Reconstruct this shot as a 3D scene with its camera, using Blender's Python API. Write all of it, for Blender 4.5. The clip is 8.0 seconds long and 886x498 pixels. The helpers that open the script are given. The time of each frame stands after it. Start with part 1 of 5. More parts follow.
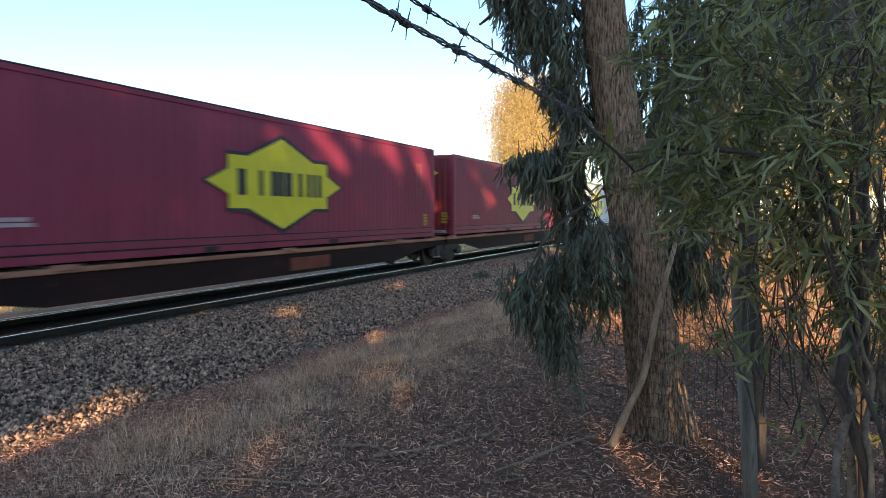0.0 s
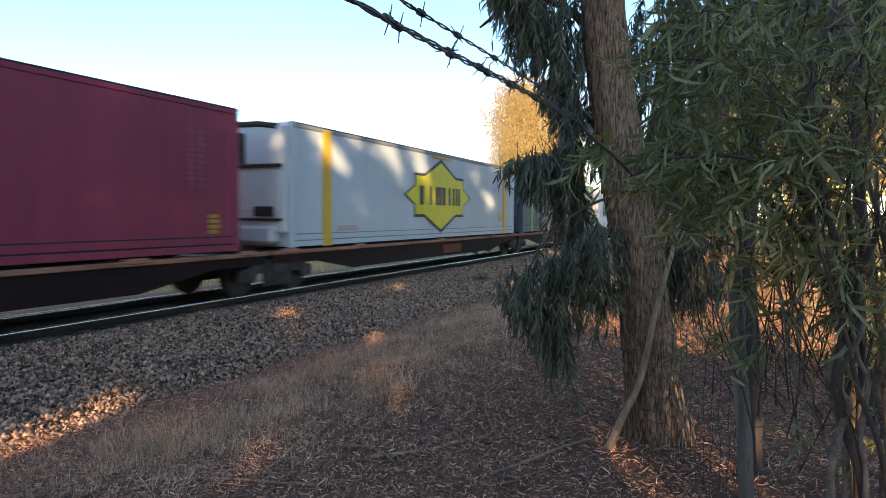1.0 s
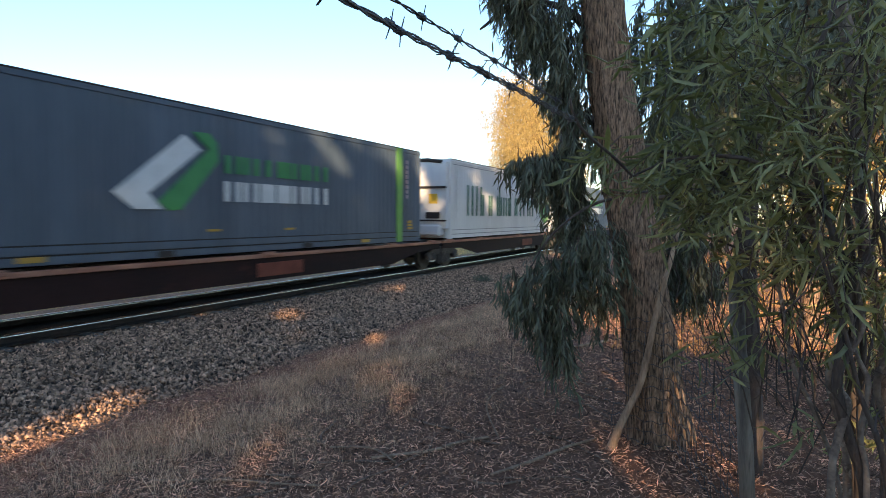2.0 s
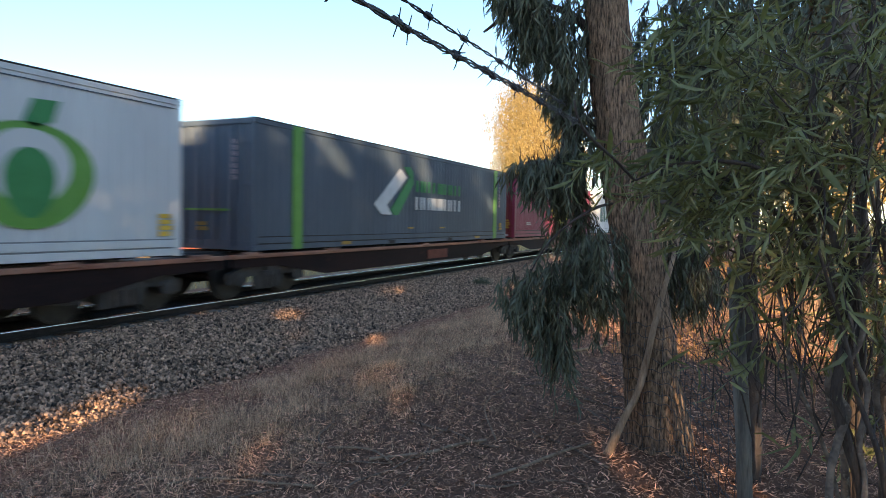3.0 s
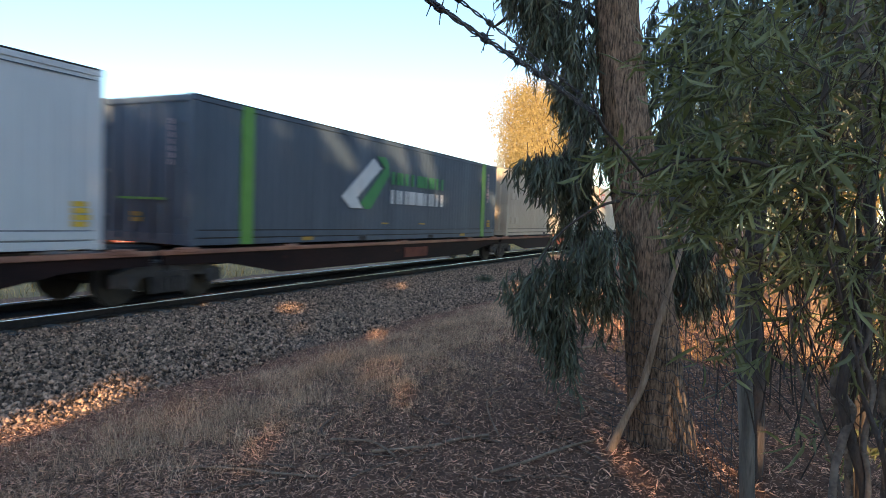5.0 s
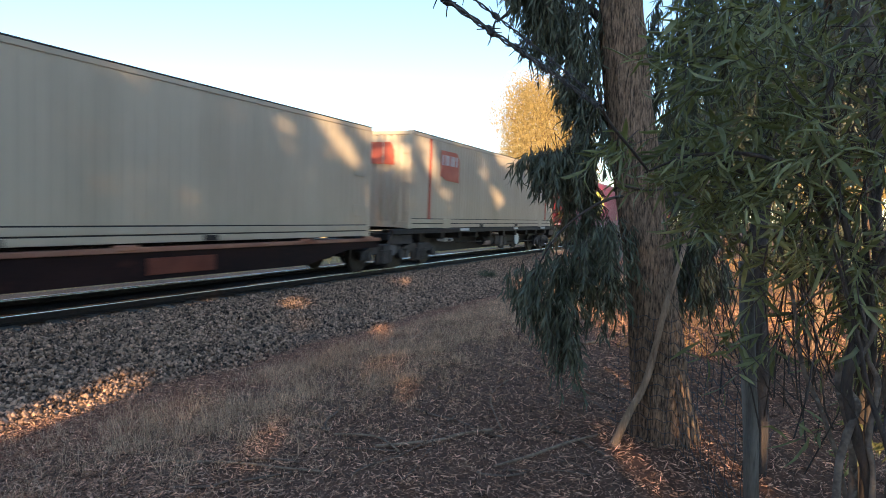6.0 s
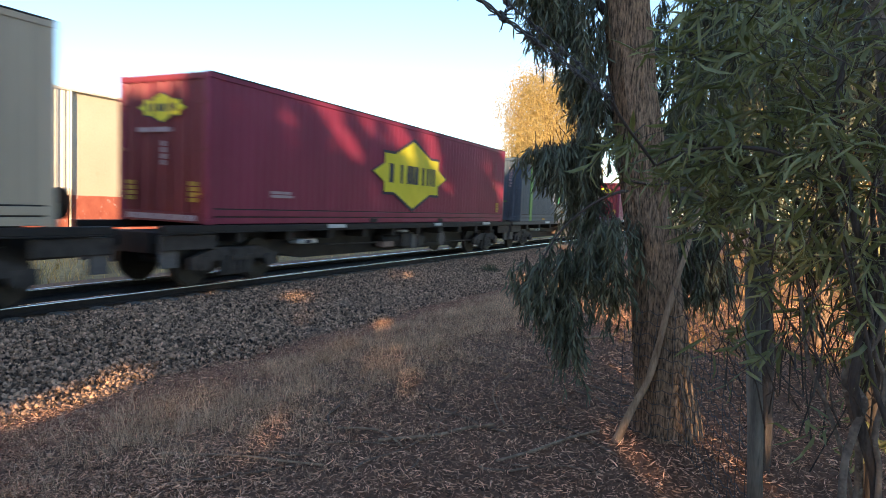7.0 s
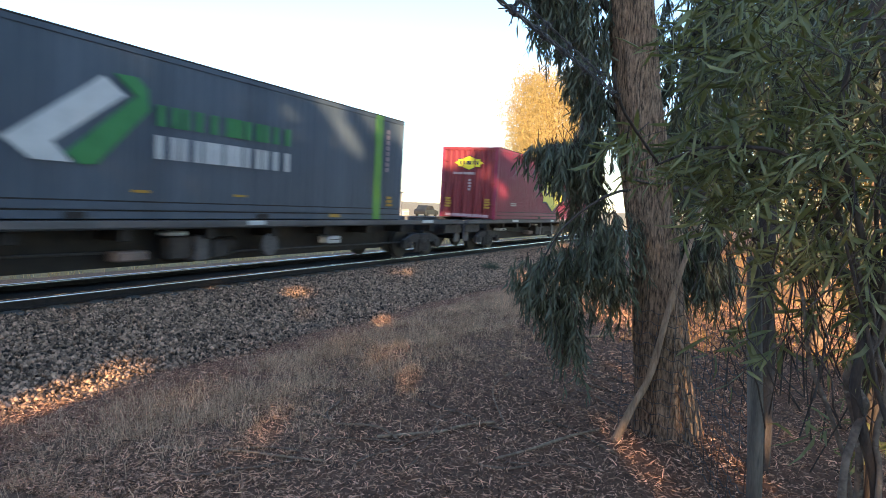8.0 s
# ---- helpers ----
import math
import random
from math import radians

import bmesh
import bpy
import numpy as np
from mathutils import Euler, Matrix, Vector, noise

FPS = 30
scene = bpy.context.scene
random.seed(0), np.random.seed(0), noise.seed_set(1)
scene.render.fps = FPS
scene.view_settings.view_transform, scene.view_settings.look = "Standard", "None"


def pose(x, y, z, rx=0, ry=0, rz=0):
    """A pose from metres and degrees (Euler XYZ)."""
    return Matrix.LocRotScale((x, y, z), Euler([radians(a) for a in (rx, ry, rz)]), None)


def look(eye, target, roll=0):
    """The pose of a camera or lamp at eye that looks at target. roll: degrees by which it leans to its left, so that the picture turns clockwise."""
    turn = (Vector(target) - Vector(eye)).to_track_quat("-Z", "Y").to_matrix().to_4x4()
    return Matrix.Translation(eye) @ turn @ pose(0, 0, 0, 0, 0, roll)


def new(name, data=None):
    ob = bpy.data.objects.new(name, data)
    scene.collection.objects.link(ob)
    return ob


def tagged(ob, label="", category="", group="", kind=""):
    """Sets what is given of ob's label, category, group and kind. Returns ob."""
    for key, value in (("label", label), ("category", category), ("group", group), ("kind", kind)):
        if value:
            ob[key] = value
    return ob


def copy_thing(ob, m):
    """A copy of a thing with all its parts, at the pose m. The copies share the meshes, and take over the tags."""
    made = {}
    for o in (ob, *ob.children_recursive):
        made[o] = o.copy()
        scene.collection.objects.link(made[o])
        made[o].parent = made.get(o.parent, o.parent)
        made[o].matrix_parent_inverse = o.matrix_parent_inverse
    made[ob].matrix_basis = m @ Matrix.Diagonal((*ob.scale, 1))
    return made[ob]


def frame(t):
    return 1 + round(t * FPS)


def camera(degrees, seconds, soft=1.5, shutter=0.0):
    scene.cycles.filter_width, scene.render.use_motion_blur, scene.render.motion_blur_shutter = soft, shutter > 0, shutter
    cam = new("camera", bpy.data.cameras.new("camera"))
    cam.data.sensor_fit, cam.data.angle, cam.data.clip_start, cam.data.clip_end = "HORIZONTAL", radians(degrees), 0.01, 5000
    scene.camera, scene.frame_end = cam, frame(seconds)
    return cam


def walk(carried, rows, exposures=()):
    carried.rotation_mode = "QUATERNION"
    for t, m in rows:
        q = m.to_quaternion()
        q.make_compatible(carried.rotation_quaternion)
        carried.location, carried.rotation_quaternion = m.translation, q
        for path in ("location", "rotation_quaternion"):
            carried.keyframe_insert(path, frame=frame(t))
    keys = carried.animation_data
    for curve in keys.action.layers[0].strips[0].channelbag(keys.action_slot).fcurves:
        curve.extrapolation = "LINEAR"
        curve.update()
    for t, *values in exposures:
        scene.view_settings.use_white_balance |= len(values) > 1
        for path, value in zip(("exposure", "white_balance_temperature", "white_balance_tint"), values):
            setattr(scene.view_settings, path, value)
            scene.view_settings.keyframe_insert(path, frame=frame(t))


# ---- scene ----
# ---- camera ----
cam = camera(70, 8.0, soft=0.9, shutter=0.22)
walk(cam, [
    (0, pose(-0.0, -0.0, 1.75, 86.796, -0.0, -64.972)),
    (0.5, pose(0.0037, -0.0024, 1.7498, 86.847, -0.487, -65.033)),
    (1, pose(-0.0031, -0.0114, 1.7494, 86.971, -0.475, -64.979)),
    (1.5, pose(-0.0106, -0.016, 1.7489, 87.056, -0.189, -64.899)),
    (3, pose(-0.0149, -0.0127, 1.7445, 87.323, -1.154, -64.85)),
    (3.5, pose(-0.0211, -0.0062, 1.739, 87.361, -1.57, -64.795)),
    (4, pose(-0.0202, 0.0046, 1.7358, 87.315, -1.893, -64.788)),
    (4.5, pose(-0.0322, 0.0067, 1.7287, 87.171, -2.139, -64.62)),
    (6, pose(-0.034, 0.0112, 1.7227, 86.62, -2.109, -64.324)),
    (6.5, pose(-0.0271, 0.0191, 1.7214, 86.204, -2.145, -64.101)),
    (7, pose(-0.0185, 0.0268, 1.7194, 86.088, -2.417, -64.075)),
    (7.5, pose(-0.0175, 0.033, 1.7168, 85.98, -3.166, -63.952)),
    (8, pose(-0.0165, 0.036, 1.7162, 85.85, -2.992, -64.007)),
], exposures=[(0, 1.36), (6.5, 1.36), (7.5, 1.5), (8, 1.68)])

# ---- sky, sun, exposure ----
SUN = Vector((-0.857, -0.463, 0.231)).normalized()     # from the ground towards the sun
world = bpy.data.worlds.new("evening_sky")
scene.world = world
world.use_nodes = True
wn = world.node_tree.nodes
wl = world.node_tree.links
sky = wn.new("ShaderNodeTexSky")
sky.sky_type = "NISHITA"
sky.sun_disc = False
sky.sun_elevation = math.asin(SUN.z)
sky.sun_rotation = math.atan2(SUN.x, SUN.y)
sky.air_density, sky.dust_density, sky.ozone_density = 1.0, 0.2, 2.6
wl.new(sky.outputs[0], wn["Background"].inputs[0])
wn["Background"].inputs[1].default_value = 0.15

sun_data = bpy.data.lights.new("sun", "SUN")
sun_data.energy, sun_data.angle, sun_data.color = 5.0, radians(0.45), (1.0, 0.70, 0.40)
sun = new("sun", sun_data)
sun.matrix_world = look(SUN * 60, (0, 0, 0))

# ---- small helpers ----
rng = np.random.default_rng(7)
FWD, RIGHT = Vector((0.906, 0.423, 0)), Vector((0.423, -0.906, 0))


def yard(a, b, z):
    """A place in the yard: a metres out from the fence gap, b metres to its side, z up."""
    return FWD * a + RIGHT * b + Vector((0, 0, z))


def mesh_of(name, bm, material):
    me = bpy.data.meshes.new(name)
    bm.to_mesh(me)
    bm.free()
    me.materials.append(material)
    return me


def part(name, bm, material, parent=None, label=""):
    ob = new(name, mesh_of(name, bm, material) if isinstance(bm, bmesh.types.BMesh) else bm)
    ob.parent = parent
    return tagged(ob, label)


def raw(name, verts, faces, material, smooth=False):
    me = bpy.data.meshes.new(name)
    verts = np.asarray(verts, dtype=np.float32)
    faces = np.asarray(faces, dtype=np.int32)
    n, k = faces.shape
    me.vertices.add(len(verts))
    me.vertices.foreach_set("co", verts.ravel())
    me.loops.add(n * k)
    me.loops.foreach_set("vertex_index", faces.ravel())
    me.polygons.add(n)
    me.polygons.foreach_set("loop_start", np.arange(0, n * k, k, dtype=np.int32))
    me.polygons.foreach_set("loop_total", np.full(n, k, dtype=np.int32))
    if smooth:
        me.polygons.foreach_set("use_smooth", np.ones(n, dtype=bool))
    me.update(calc_edges=True)
    me.materials.append(material)
    return me


def add_box(bm, x0, x1, y0, y1, z0, z1, bevel=0.0):
    r = bmesh.ops.create_cube(bm, size=1, matrix=Matrix.Translation(((x0 + x1) / 2, (y0 + y1) / 2, (z0 + z1) / 2))
                              @ Matrix.Diagonal((x1 - x0, y1 - y0, z1 - z0, 1)))
    if bevel:
        edges = list({e for v in r["verts"] for e in v.link_edges})
        bmesh.ops.bevel(bm, geom=edges, offset=bevel, segments=1, affect="EDGES")
    return bm


def box(x0, x1, y0, y1, z0, z1, bevel=0.0):
    return add_box(bmesh.new(), x0, x1, y0, y1, z0, z1, bevel)


def plate(outline, y0, y1, bm=None):
    """A flat shape in the xz plane with thickness from y0 to y1."""
    bm = bm or bmesh.new()
    a = [bm.verts.new((x, y0, z)) for x, z in outline]
    b = [bm.verts.new((x, y1, z)) for x, z in outline]
    bm.faces.new(a)
    bm.faces.new(b[::-1])
    for i in range(len(a)):
        j = (i + 1) % len(a)
        bm.faces.new((a[j], a[i], b[i], b[j]))
    bmesh.ops.recalc_face_normals(bm, faces=bm.faces)
    return bm


def tube(points, radii, sides=8, bm=None, rough=0.0, caps=True):
    """A round limb along points."""
    bm = bm or bmesh.new()
    pts = [Vector(p) for p in points]
    rings = []
    side = Vector((0, 0, 1))
    for i, p in enumerate(pts):
        d = (pts[min(i + 1, len(pts) - 1)] - pts[max(i - 1, 0)]).normalized()
        u = d.cross(Vector((0.3, 0.9, 0.1)))
        u = (d.cross(Vector((1, 0, 0))) if u.length < 0.1 else u).normalized()
        v = d.cross(u)
        r = radii[i] if hasattr(radii, "__len__") else radii
        ring = []
        for k in range(sides):
            a = 2 * math.pi * k / sides
            rr = r * (1 + rough * noise.noise(Vector((math.cos(a) * 3, math.sin(a) * 3, i * 0.35))))
            ring.append(bm.verts.new(p + u * (math.cos(a) * rr) + v * (math.sin(a) * rr)))
        rings.append(ring)
    for r0, r1 in zip(rings, rings[1:]):
        for k in range(sides):
            f = bm.faces.new((r0[k], r0[(k + 1) % sides], r1[(k + 1) % sides], r1[k]))
            f.smooth = True
    if caps and sides > 2:
        bm.faces.new(rings[0][::-1])
        bm.faces.new(rings[-1])
    return bm


def disc(x, y0, y1, z, r, sides=24, bm=None):
    """A wheel-like disc, its axle along y."""
    return tube([(x, y0, z), (x, y1, z)], [r, r], sides, bm)


# ---- materials ----
def surface(name, c1, c2, scale=4.0, rough=0.6, metal=0.0, bump=0.1, fine=60.0, stretch=(1, 1, 1), spec=0.4, c3=None, spots=0.62, random_tint=0.0, coords="Object", lo=0.5, hi=0.95):
    m = bpy.data.materials.new(name)
    m.use_nodes = True
    n, l = m.node_tree.nodes, m.node_tree.links
    bs = n["Principled BSDF"]
    tc = n.new("ShaderNodeTexCoord")
    mp = n.new("ShaderNodeMapping")
    mp.inputs["Scale"].default_value = stretch
    l.new(tc.outputs[coords], mp.inputs[0])
    big = n.new("ShaderNodeTexNoise")
    big.inputs["Scale"].default_value, big.inputs["Detail"].default_value = scale, 6
    l.new(mp.outputs[0], big.inputs["Vector"])
    small = n.new("ShaderNodeTexNoise")
    small.inputs["Scale"].default_value, small.inputs["Detail"].default_value = fine, 4
    l.new(mp.outputs[0], small.inputs["Vector"])
    add = n.new("ShaderNodeMath")
    add.operation = "MULTIPLY_ADD"
    add.inputs[1].default_value = 0.45
    l.new(small.outputs[0], add.inputs[0])
    l.new(big.outputs[0], add.inputs[2])
    ramp = n.new("ShaderNodeValToRGB")
    ramp.color_ramp.elements[0].position, ramp.color_ramp.elements[1].position = lo, hi
    ramp.color_ramp.elements[0].color, ramp.color_ramp.elements[1].color = (*c1, 1), (*c2, 1)
    l.new(add.outputs[0], ramp.inputs[0])
    col = ramp.outputs[0]
    if c3:
        blot = n.new("ShaderNodeTexNoise")
        blot.inputs["Scale"].default_value, blot.inputs["Detail"].default_value = scale * 2.3, 8
        l.new(mp.outputs[0], blot.inputs["Vector"])
        edge = n.new("ShaderNodeValToRGB")
        edge.color_ramp.elements[0].position, edge.color_ramp.elements[1].position = spots, spots + 0.12
        l.new(blot.outputs[0], edge.inputs[0])
        mix = n.new("ShaderNodeMix")
        mix.data_type = "RGBA"
        l.new(edge.outputs[0], mix.inputs[0])
        l.new(col, mix.inputs[6])
        mix.inputs[7].default_value = (*c3, 1)
        col = mix.outputs[2]
    if random_tint:
        info = n.new("ShaderNodeNewGeometry")
        hsv = n.new("ShaderNodeHueSaturation")
        rr = n.new("ShaderNodeMapRange")
        rr.inputs[3].default_value, rr.inputs[4].default_value = 1 - random_tint, 1 + random_tint
        l.new(info.outputs["Random Per Island"], rr.inputs[0])
        l.new(rr.outputs[0], hsv.inputs["Value"])
        l.new(col, hsv.inputs["Color"])
        col = hsv.outputs[0]
    l.new(col, bs.inputs["Base Color"])
    bs.inputs["Roughness"].default_value, bs.inputs["Metallic"].default_value = rough, metal
    bs.inputs["Specular IOR Level"].default_value = spec
    if bump:
        b = n.new("ShaderNodeBump")
        b.inputs["Strength"].default_value, b.inputs["Distance"].default_value = bump, 0.02
        l.new(add.outputs[0], b.inputs["Height"])
        l.new(b.outputs[0], bs.inputs["Normal"])
    return m


def leaf_surface(name, c1, c2, back, glow=0.35, rough=0.45):
    """Leaves: a gloss coat over a body that lets some light through."""
    m = surface(name, c1, c2, 3.0, rough, 0, 0, 30, random_tint=0.35)
    n, l = m.node_tree.nodes, m.node_tree.links
    tr = n.new("ShaderNodeBsdfTranslucent")
    tr.inputs[0].default_value = (*back, 1)
    mx = n.new("ShaderNodeMixShader")
    mx.inputs[0].default_value = glow
    l.new(n["Principled BSDF"].outputs[0], mx.inputs[1])
    l.new(tr.outputs[0], mx.inputs[2])
    l.new(mx.outputs[0], n["Material Output"].inputs[0])
    return m


def weathered(name, c1, c2, dirt, rough=0.5):
    """Container paint: faded, with streaks that run down."""
    return surface(name, c1, c2, 0.9, rough, 0, 0.03, 14, stretch=(1.6, 1, 0.22), c3=dirt, spots=0.70)


RED = weathered("red_paint", (0.18, 0.017, 0.047), (0.25, 0.028, 0.068), (0.14, 0.018, 0.040))
RED_DOOR = weathered("red_door_paint", (0.15, 0.018, 0.028), (0.20, 0.026, 0.036), (0.10, 0.024, 0.026))
RED_FAINT = surface("faint_red_marking", (0.24, 0.09, 0.11), (0.30, 0.13, 0.15), 3, 0.6, 0, 0, 30)
WHITE = weathered("white_paint", (0.50, 0.51, 0.52), (0.60, 0.61, 0.61), (0.40, 0.38, 0.34))
ICE = weathered("pale_blue_white_paint", (0.40, 0.465, 0.50), (0.48, 0.545, 0.575), (0.34, 0.37, 0.38))
GAP_TRIM_GREY = surface("grey_gap_shade_trim_paint", (0.16, 0.17, 0.18), (0.24, 0.25, 0.26), 3, 0.6, 0, 0, 30)
GREY = weathered("slate_paint", (0.047, 0.068, 0.095), (0.080, 0.107, 0.142), (0.05, 0.055, 0.06))
CREAM = weathered("cream_paint", (0.42, 0.345, 0.255), (0.51, 0.43, 0.325), (0.28, 0.21, 0.13))
YELLOW = surface("yellow_vinyl", (0.60, 0.55, 0.02), (0.70, 0.63, 0.04), 3, 0.45, 0, 0, 30)
STRIPE = surface("amber_vinyl", (0.58, 0.36, 0.03), (0.68, 0.44, 0.05), 3, 0.5, 0, 0, 30)
AMBER = surface("dull_amber_marking", (0.36, 0.21, 0.035), (0.45, 0.27, 0.05), 3, 0.55, 0, 0, 30)
NAVY = surface("navy_vinyl", (0.012, 0.014, 0.03), (0.03, 0.035, 0.06), 3, 0.5, 0, 0, 30)
LIME = surface("lime_vinyl", (0.10, 0.27, 0.045), (0.14, 0.33, 0.065), 3, 0.5, 0, 0, 30)
EMERALD = surface("green_vinyl", (0.035, 0.20, 0.065), (0.05, 0.25, 0.085), 3, 0.5, 0, 0, 30)
PINE = surface("pine_vinyl", (0.02, 0.10, 0.07), (0.04, 0.14, 0.10), 3, 0.5, 0, 0, 30)
PALE = surface("pale_vinyl", (0.50, 0.52, 0.52), (0.62, 0.64, 0.64), 3, 0.5, 0, 0, 30)
FADED = surface("faded_white_marking", (0.36, 0.26, 0.28), (0.46, 0.36, 0.38), 3, 0.6, 0, 0, 30)
ORANGE_RED = surface("orange_red_vinyl", (0.42, 0.085, 0.05), (0.50, 0.12, 0.075), 3, 0.5, 0, 0, 30)
STEEL_DARK = surface("oiled_dark_steel", (0.012, 0.012, 0.013), (0.035, 0.03, 0.028), 3, 0.65, 0.2, 0.1, 40, c3=(0.06, 0.035, 0.02), spots=0.63)
DECK_RUST = surface("rusty_deck_steel", (0.20, 0.085, 0.055), (0.40, 0.20, 0.13), 2, 0.75, 0.1, 0.1, 30, c3=(0.30, 0.26, 0.22), spots=0.66, stretch=(0.5, 1, 1))
SILL_BROWN = surface("brown_sill_steel", (0.010, 0.006, 0.007), (0.028, 0.012, 0.011), 0.7, 0.75, 0.1, 0.08, 20, c3=(0.055, 0.018, 0.013), spots=0.62, stretch=(0.6, 1, 1.6), spec=0.2)
RUST_PANEL = surface("rusty_red_panel", (0.11, 0.030, 0.018), (0.19, 0.055, 0.034), 3, 0.8, 0.1, 0.1, 30)
GEAR_TAN = surface("dusty_tan_equipment_paint", (0.16, 0.11, 0.09), (0.26, 0.19, 0.16), 3, 0.7, 0, 0.05, 30)
DECK_GREY = surface("scuffed_grey_deck_paint", (0.075, 0.072, 0.075), (0.15, 0.14, 0.14), 1.2, 0.65, 0.1, 0.05, 20, c3=(0.26, 0.25, 0.23), spots=0.64, stretch=(0.5, 1, 1))
BOGIE_STEEL = surface("bogie_cast_steel", (0.028, 0.025, 0.024), (0.075, 0.066, 0.062), 5, 0.7, 0.2, 0.2, 50)
WHEEL_STEEL = surface("wheel_steel", (0.022, 0.019, 0.017), (0.05, 0.043, 0.038), 6, 0.55, 0.3, 0.05, 40)
RAIL_STEEL = surface("rail_rust", (0.014, 0.011, 0.010), (0.035, 0.025, 0.02), 6, 0.8, 0.1, 0.1, 40)
RAIL_HEAD = surface("polished_rail_head", (0.78, 0.76, 0.74), (0.88, 0.86, 0.84), 4, 0.24, 1.0, 0, 40)
CONCRETE = surface("sleeper_concrete", (0.10, 0.09, 0.08), (0.17, 0.155, 0.14), 5, 0.85, 0, 0.2, 40)
STONE = surface("ballast_stone", (0.093, 0.056, 0.036), (0.56, 0.335, 0.212), 11, 0.85, 0, 0.3, 60, random_tint=0.95)
SHADED_BALLAST = surface("shade_toned_ballast", (0.008, 0.007, 0.007), (0.022, 0.019, 0.017), 12, 0.95, 0, 0.6, 60, spec=0.1)
GRIT = surface("ballast_grit", (0.06, 0.036, 0.023), (0.36, 0.22, 0.14), 26, 0.95, 0, 1.0, 70, lo=0.58, hi=0.86)
STRAW = surface("dry_grass_blades", (0.42, 0.255, 0.152), (0.88, 0.57, 0.355), 2, 0.75, 0, 0, 20, random_tint=0.6)
# Paddock grass colour is raised and yellowed to look sunlit.
SUNLIT_PADDOCK = surface("sun_brightened_paddock_grass", (0.62, 0.44, 0.16), (0.88, 0.64, 0.28), 0.4, 0.8, 0, 0, 6, random_tint=0.4)
# Dry grass colour with the orange of the low sun painted in.
SUNLIT_VERGE = surface("sun_tinted_dry_grass", (0.40, 0.215, 0.06), (0.62, 0.36, 0.11), 2, 0.75, 0, 0, 20, random_tint=0.35)
LITTER = surface("dead_leaf_litter", (0.17, 0.079, 0.047), (0.74, 0.41, 0.255), 12, 0.8, 0, 0, 40, random_tint=0.95)
TWIG = surface("grey_twig_bark", (0.11, 0.072, 0.05), (0.28, 0.185, 0.13), 10, 0.85, 0, 0.2, 60)
BARK = surface("gum_bark", (0.042, 0.027, 0.018), (0.37, 0.23, 0.147), 22, 0.92, 0, 1.0, 70, stretch=(3.2, 3.2, 0.5), c3=(0.10, 0.064, 0.045), spots=0.60, lo=0.55, hi=0.88)
DEAD_WOOD = surface("bleached_dead_wood", (0.15, 0.092, 0.058), (0.42, 0.285, 0.19), 8, 0.85, 0, 0.4, 50, stretch=(2, 2, 0.5))
STEM_GREY = surface("mottled_grey_stem_bark", (0.07, 0.052, 0.042), (0.24, 0.18, 0.14), 14, 0.88, 0, 0.5, 60, c3=(0.30, 0.25, 0.20), spots=0.60)
BARK_DARK = surface("dark_shrub_bark", (0.038, 0.027, 0.023), (0.10, 0.075, 0.062), 9, 0.9, 0, 0.6, 60, stretch=(2, 2, 0.5))
POST_WOOD = surface("grey_fence_post", (0.080, 0.073, 0.064), (0.23, 0.205, 0.175), 6, 0.85, 0, 0.5, 60, stretch=(3, 3, 0.3), c3=(0.09, 0.08, 0.075))
WIRE = surface("weathered_wire", (0.05, 0.05, 0.055), (0.12, 0.11, 0.11), 20, 0.55, 0.6, 0, 60)
GUM_LEAF = leaf_surface("gum_leaf", (0.066, 0.074, 0.048), (0.175, 0.178, 0.115), (0.09, 0.10, 0.045), 0.2)
WATTLE_LEAF = leaf_surface("wattle_leaf", (0.085, 0.09, 0.038), (0.29, 0.28, 0.125), (0.22, 0.24, 0.05), 0.25, 0.36)
# Low golden sunlight is put into this leaf colour.
SUNLIT_LEAF = leaf_surface("sun_gold_leaf", (0.36, 0.26, 0.10), (0.55, 0.405, 0.165), (0.30, 0.23, 0.08), 0.25, 0.7)
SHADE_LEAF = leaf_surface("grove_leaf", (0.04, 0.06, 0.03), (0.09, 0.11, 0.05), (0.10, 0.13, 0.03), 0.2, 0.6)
WALL_CREAM = surface("cream_render", (0.50, 0.43, 0.32), (0.58, 0.50, 0.38), 0.6, 0.85, 0, 0.05, 12, c3=(0.46, 0.38, 0.27), spots=0.66)
WALL_SHEET = surface("white_sheet_steel", (0.62, 0.58, 0.52), (0.72, 0.68, 0.60), 1.0, 0.55, 0, 0.02, 20)
BRICK_RED = surface("red_painted_base", (0.34, 0.09, 0.06), (0.46, 0.14, 0.09), 2.0, 0.85, 0, 0.2, 30, c3=(0.50, 0.32, 0.28), spots=0.60)
ROOF_SHEET = surface("roof_sheet", (0.3, 0.3, 0.3), (0.42, 0.42, 0.42), 1, 0.6, 0.2, 0.02, 20)
CAR_PAINT = surface("dark_car_paint", (0.02, 0.022, 0.026), (0.03, 0.033, 0.04), 1, 0.25, 0.2, 0, 10)
GLASS_DARK = surface("car_glass", (0.02, 0.025, 0.03), (0.04, 0.045, 0.05), 1, 0.08, 0, 0, 10)
TYRE = surface("tyre_rubber", (0.015, 0.015, 0.015), (0.03, 0.03, 0.03), 4, 0.9, 0, 0.1, 40)


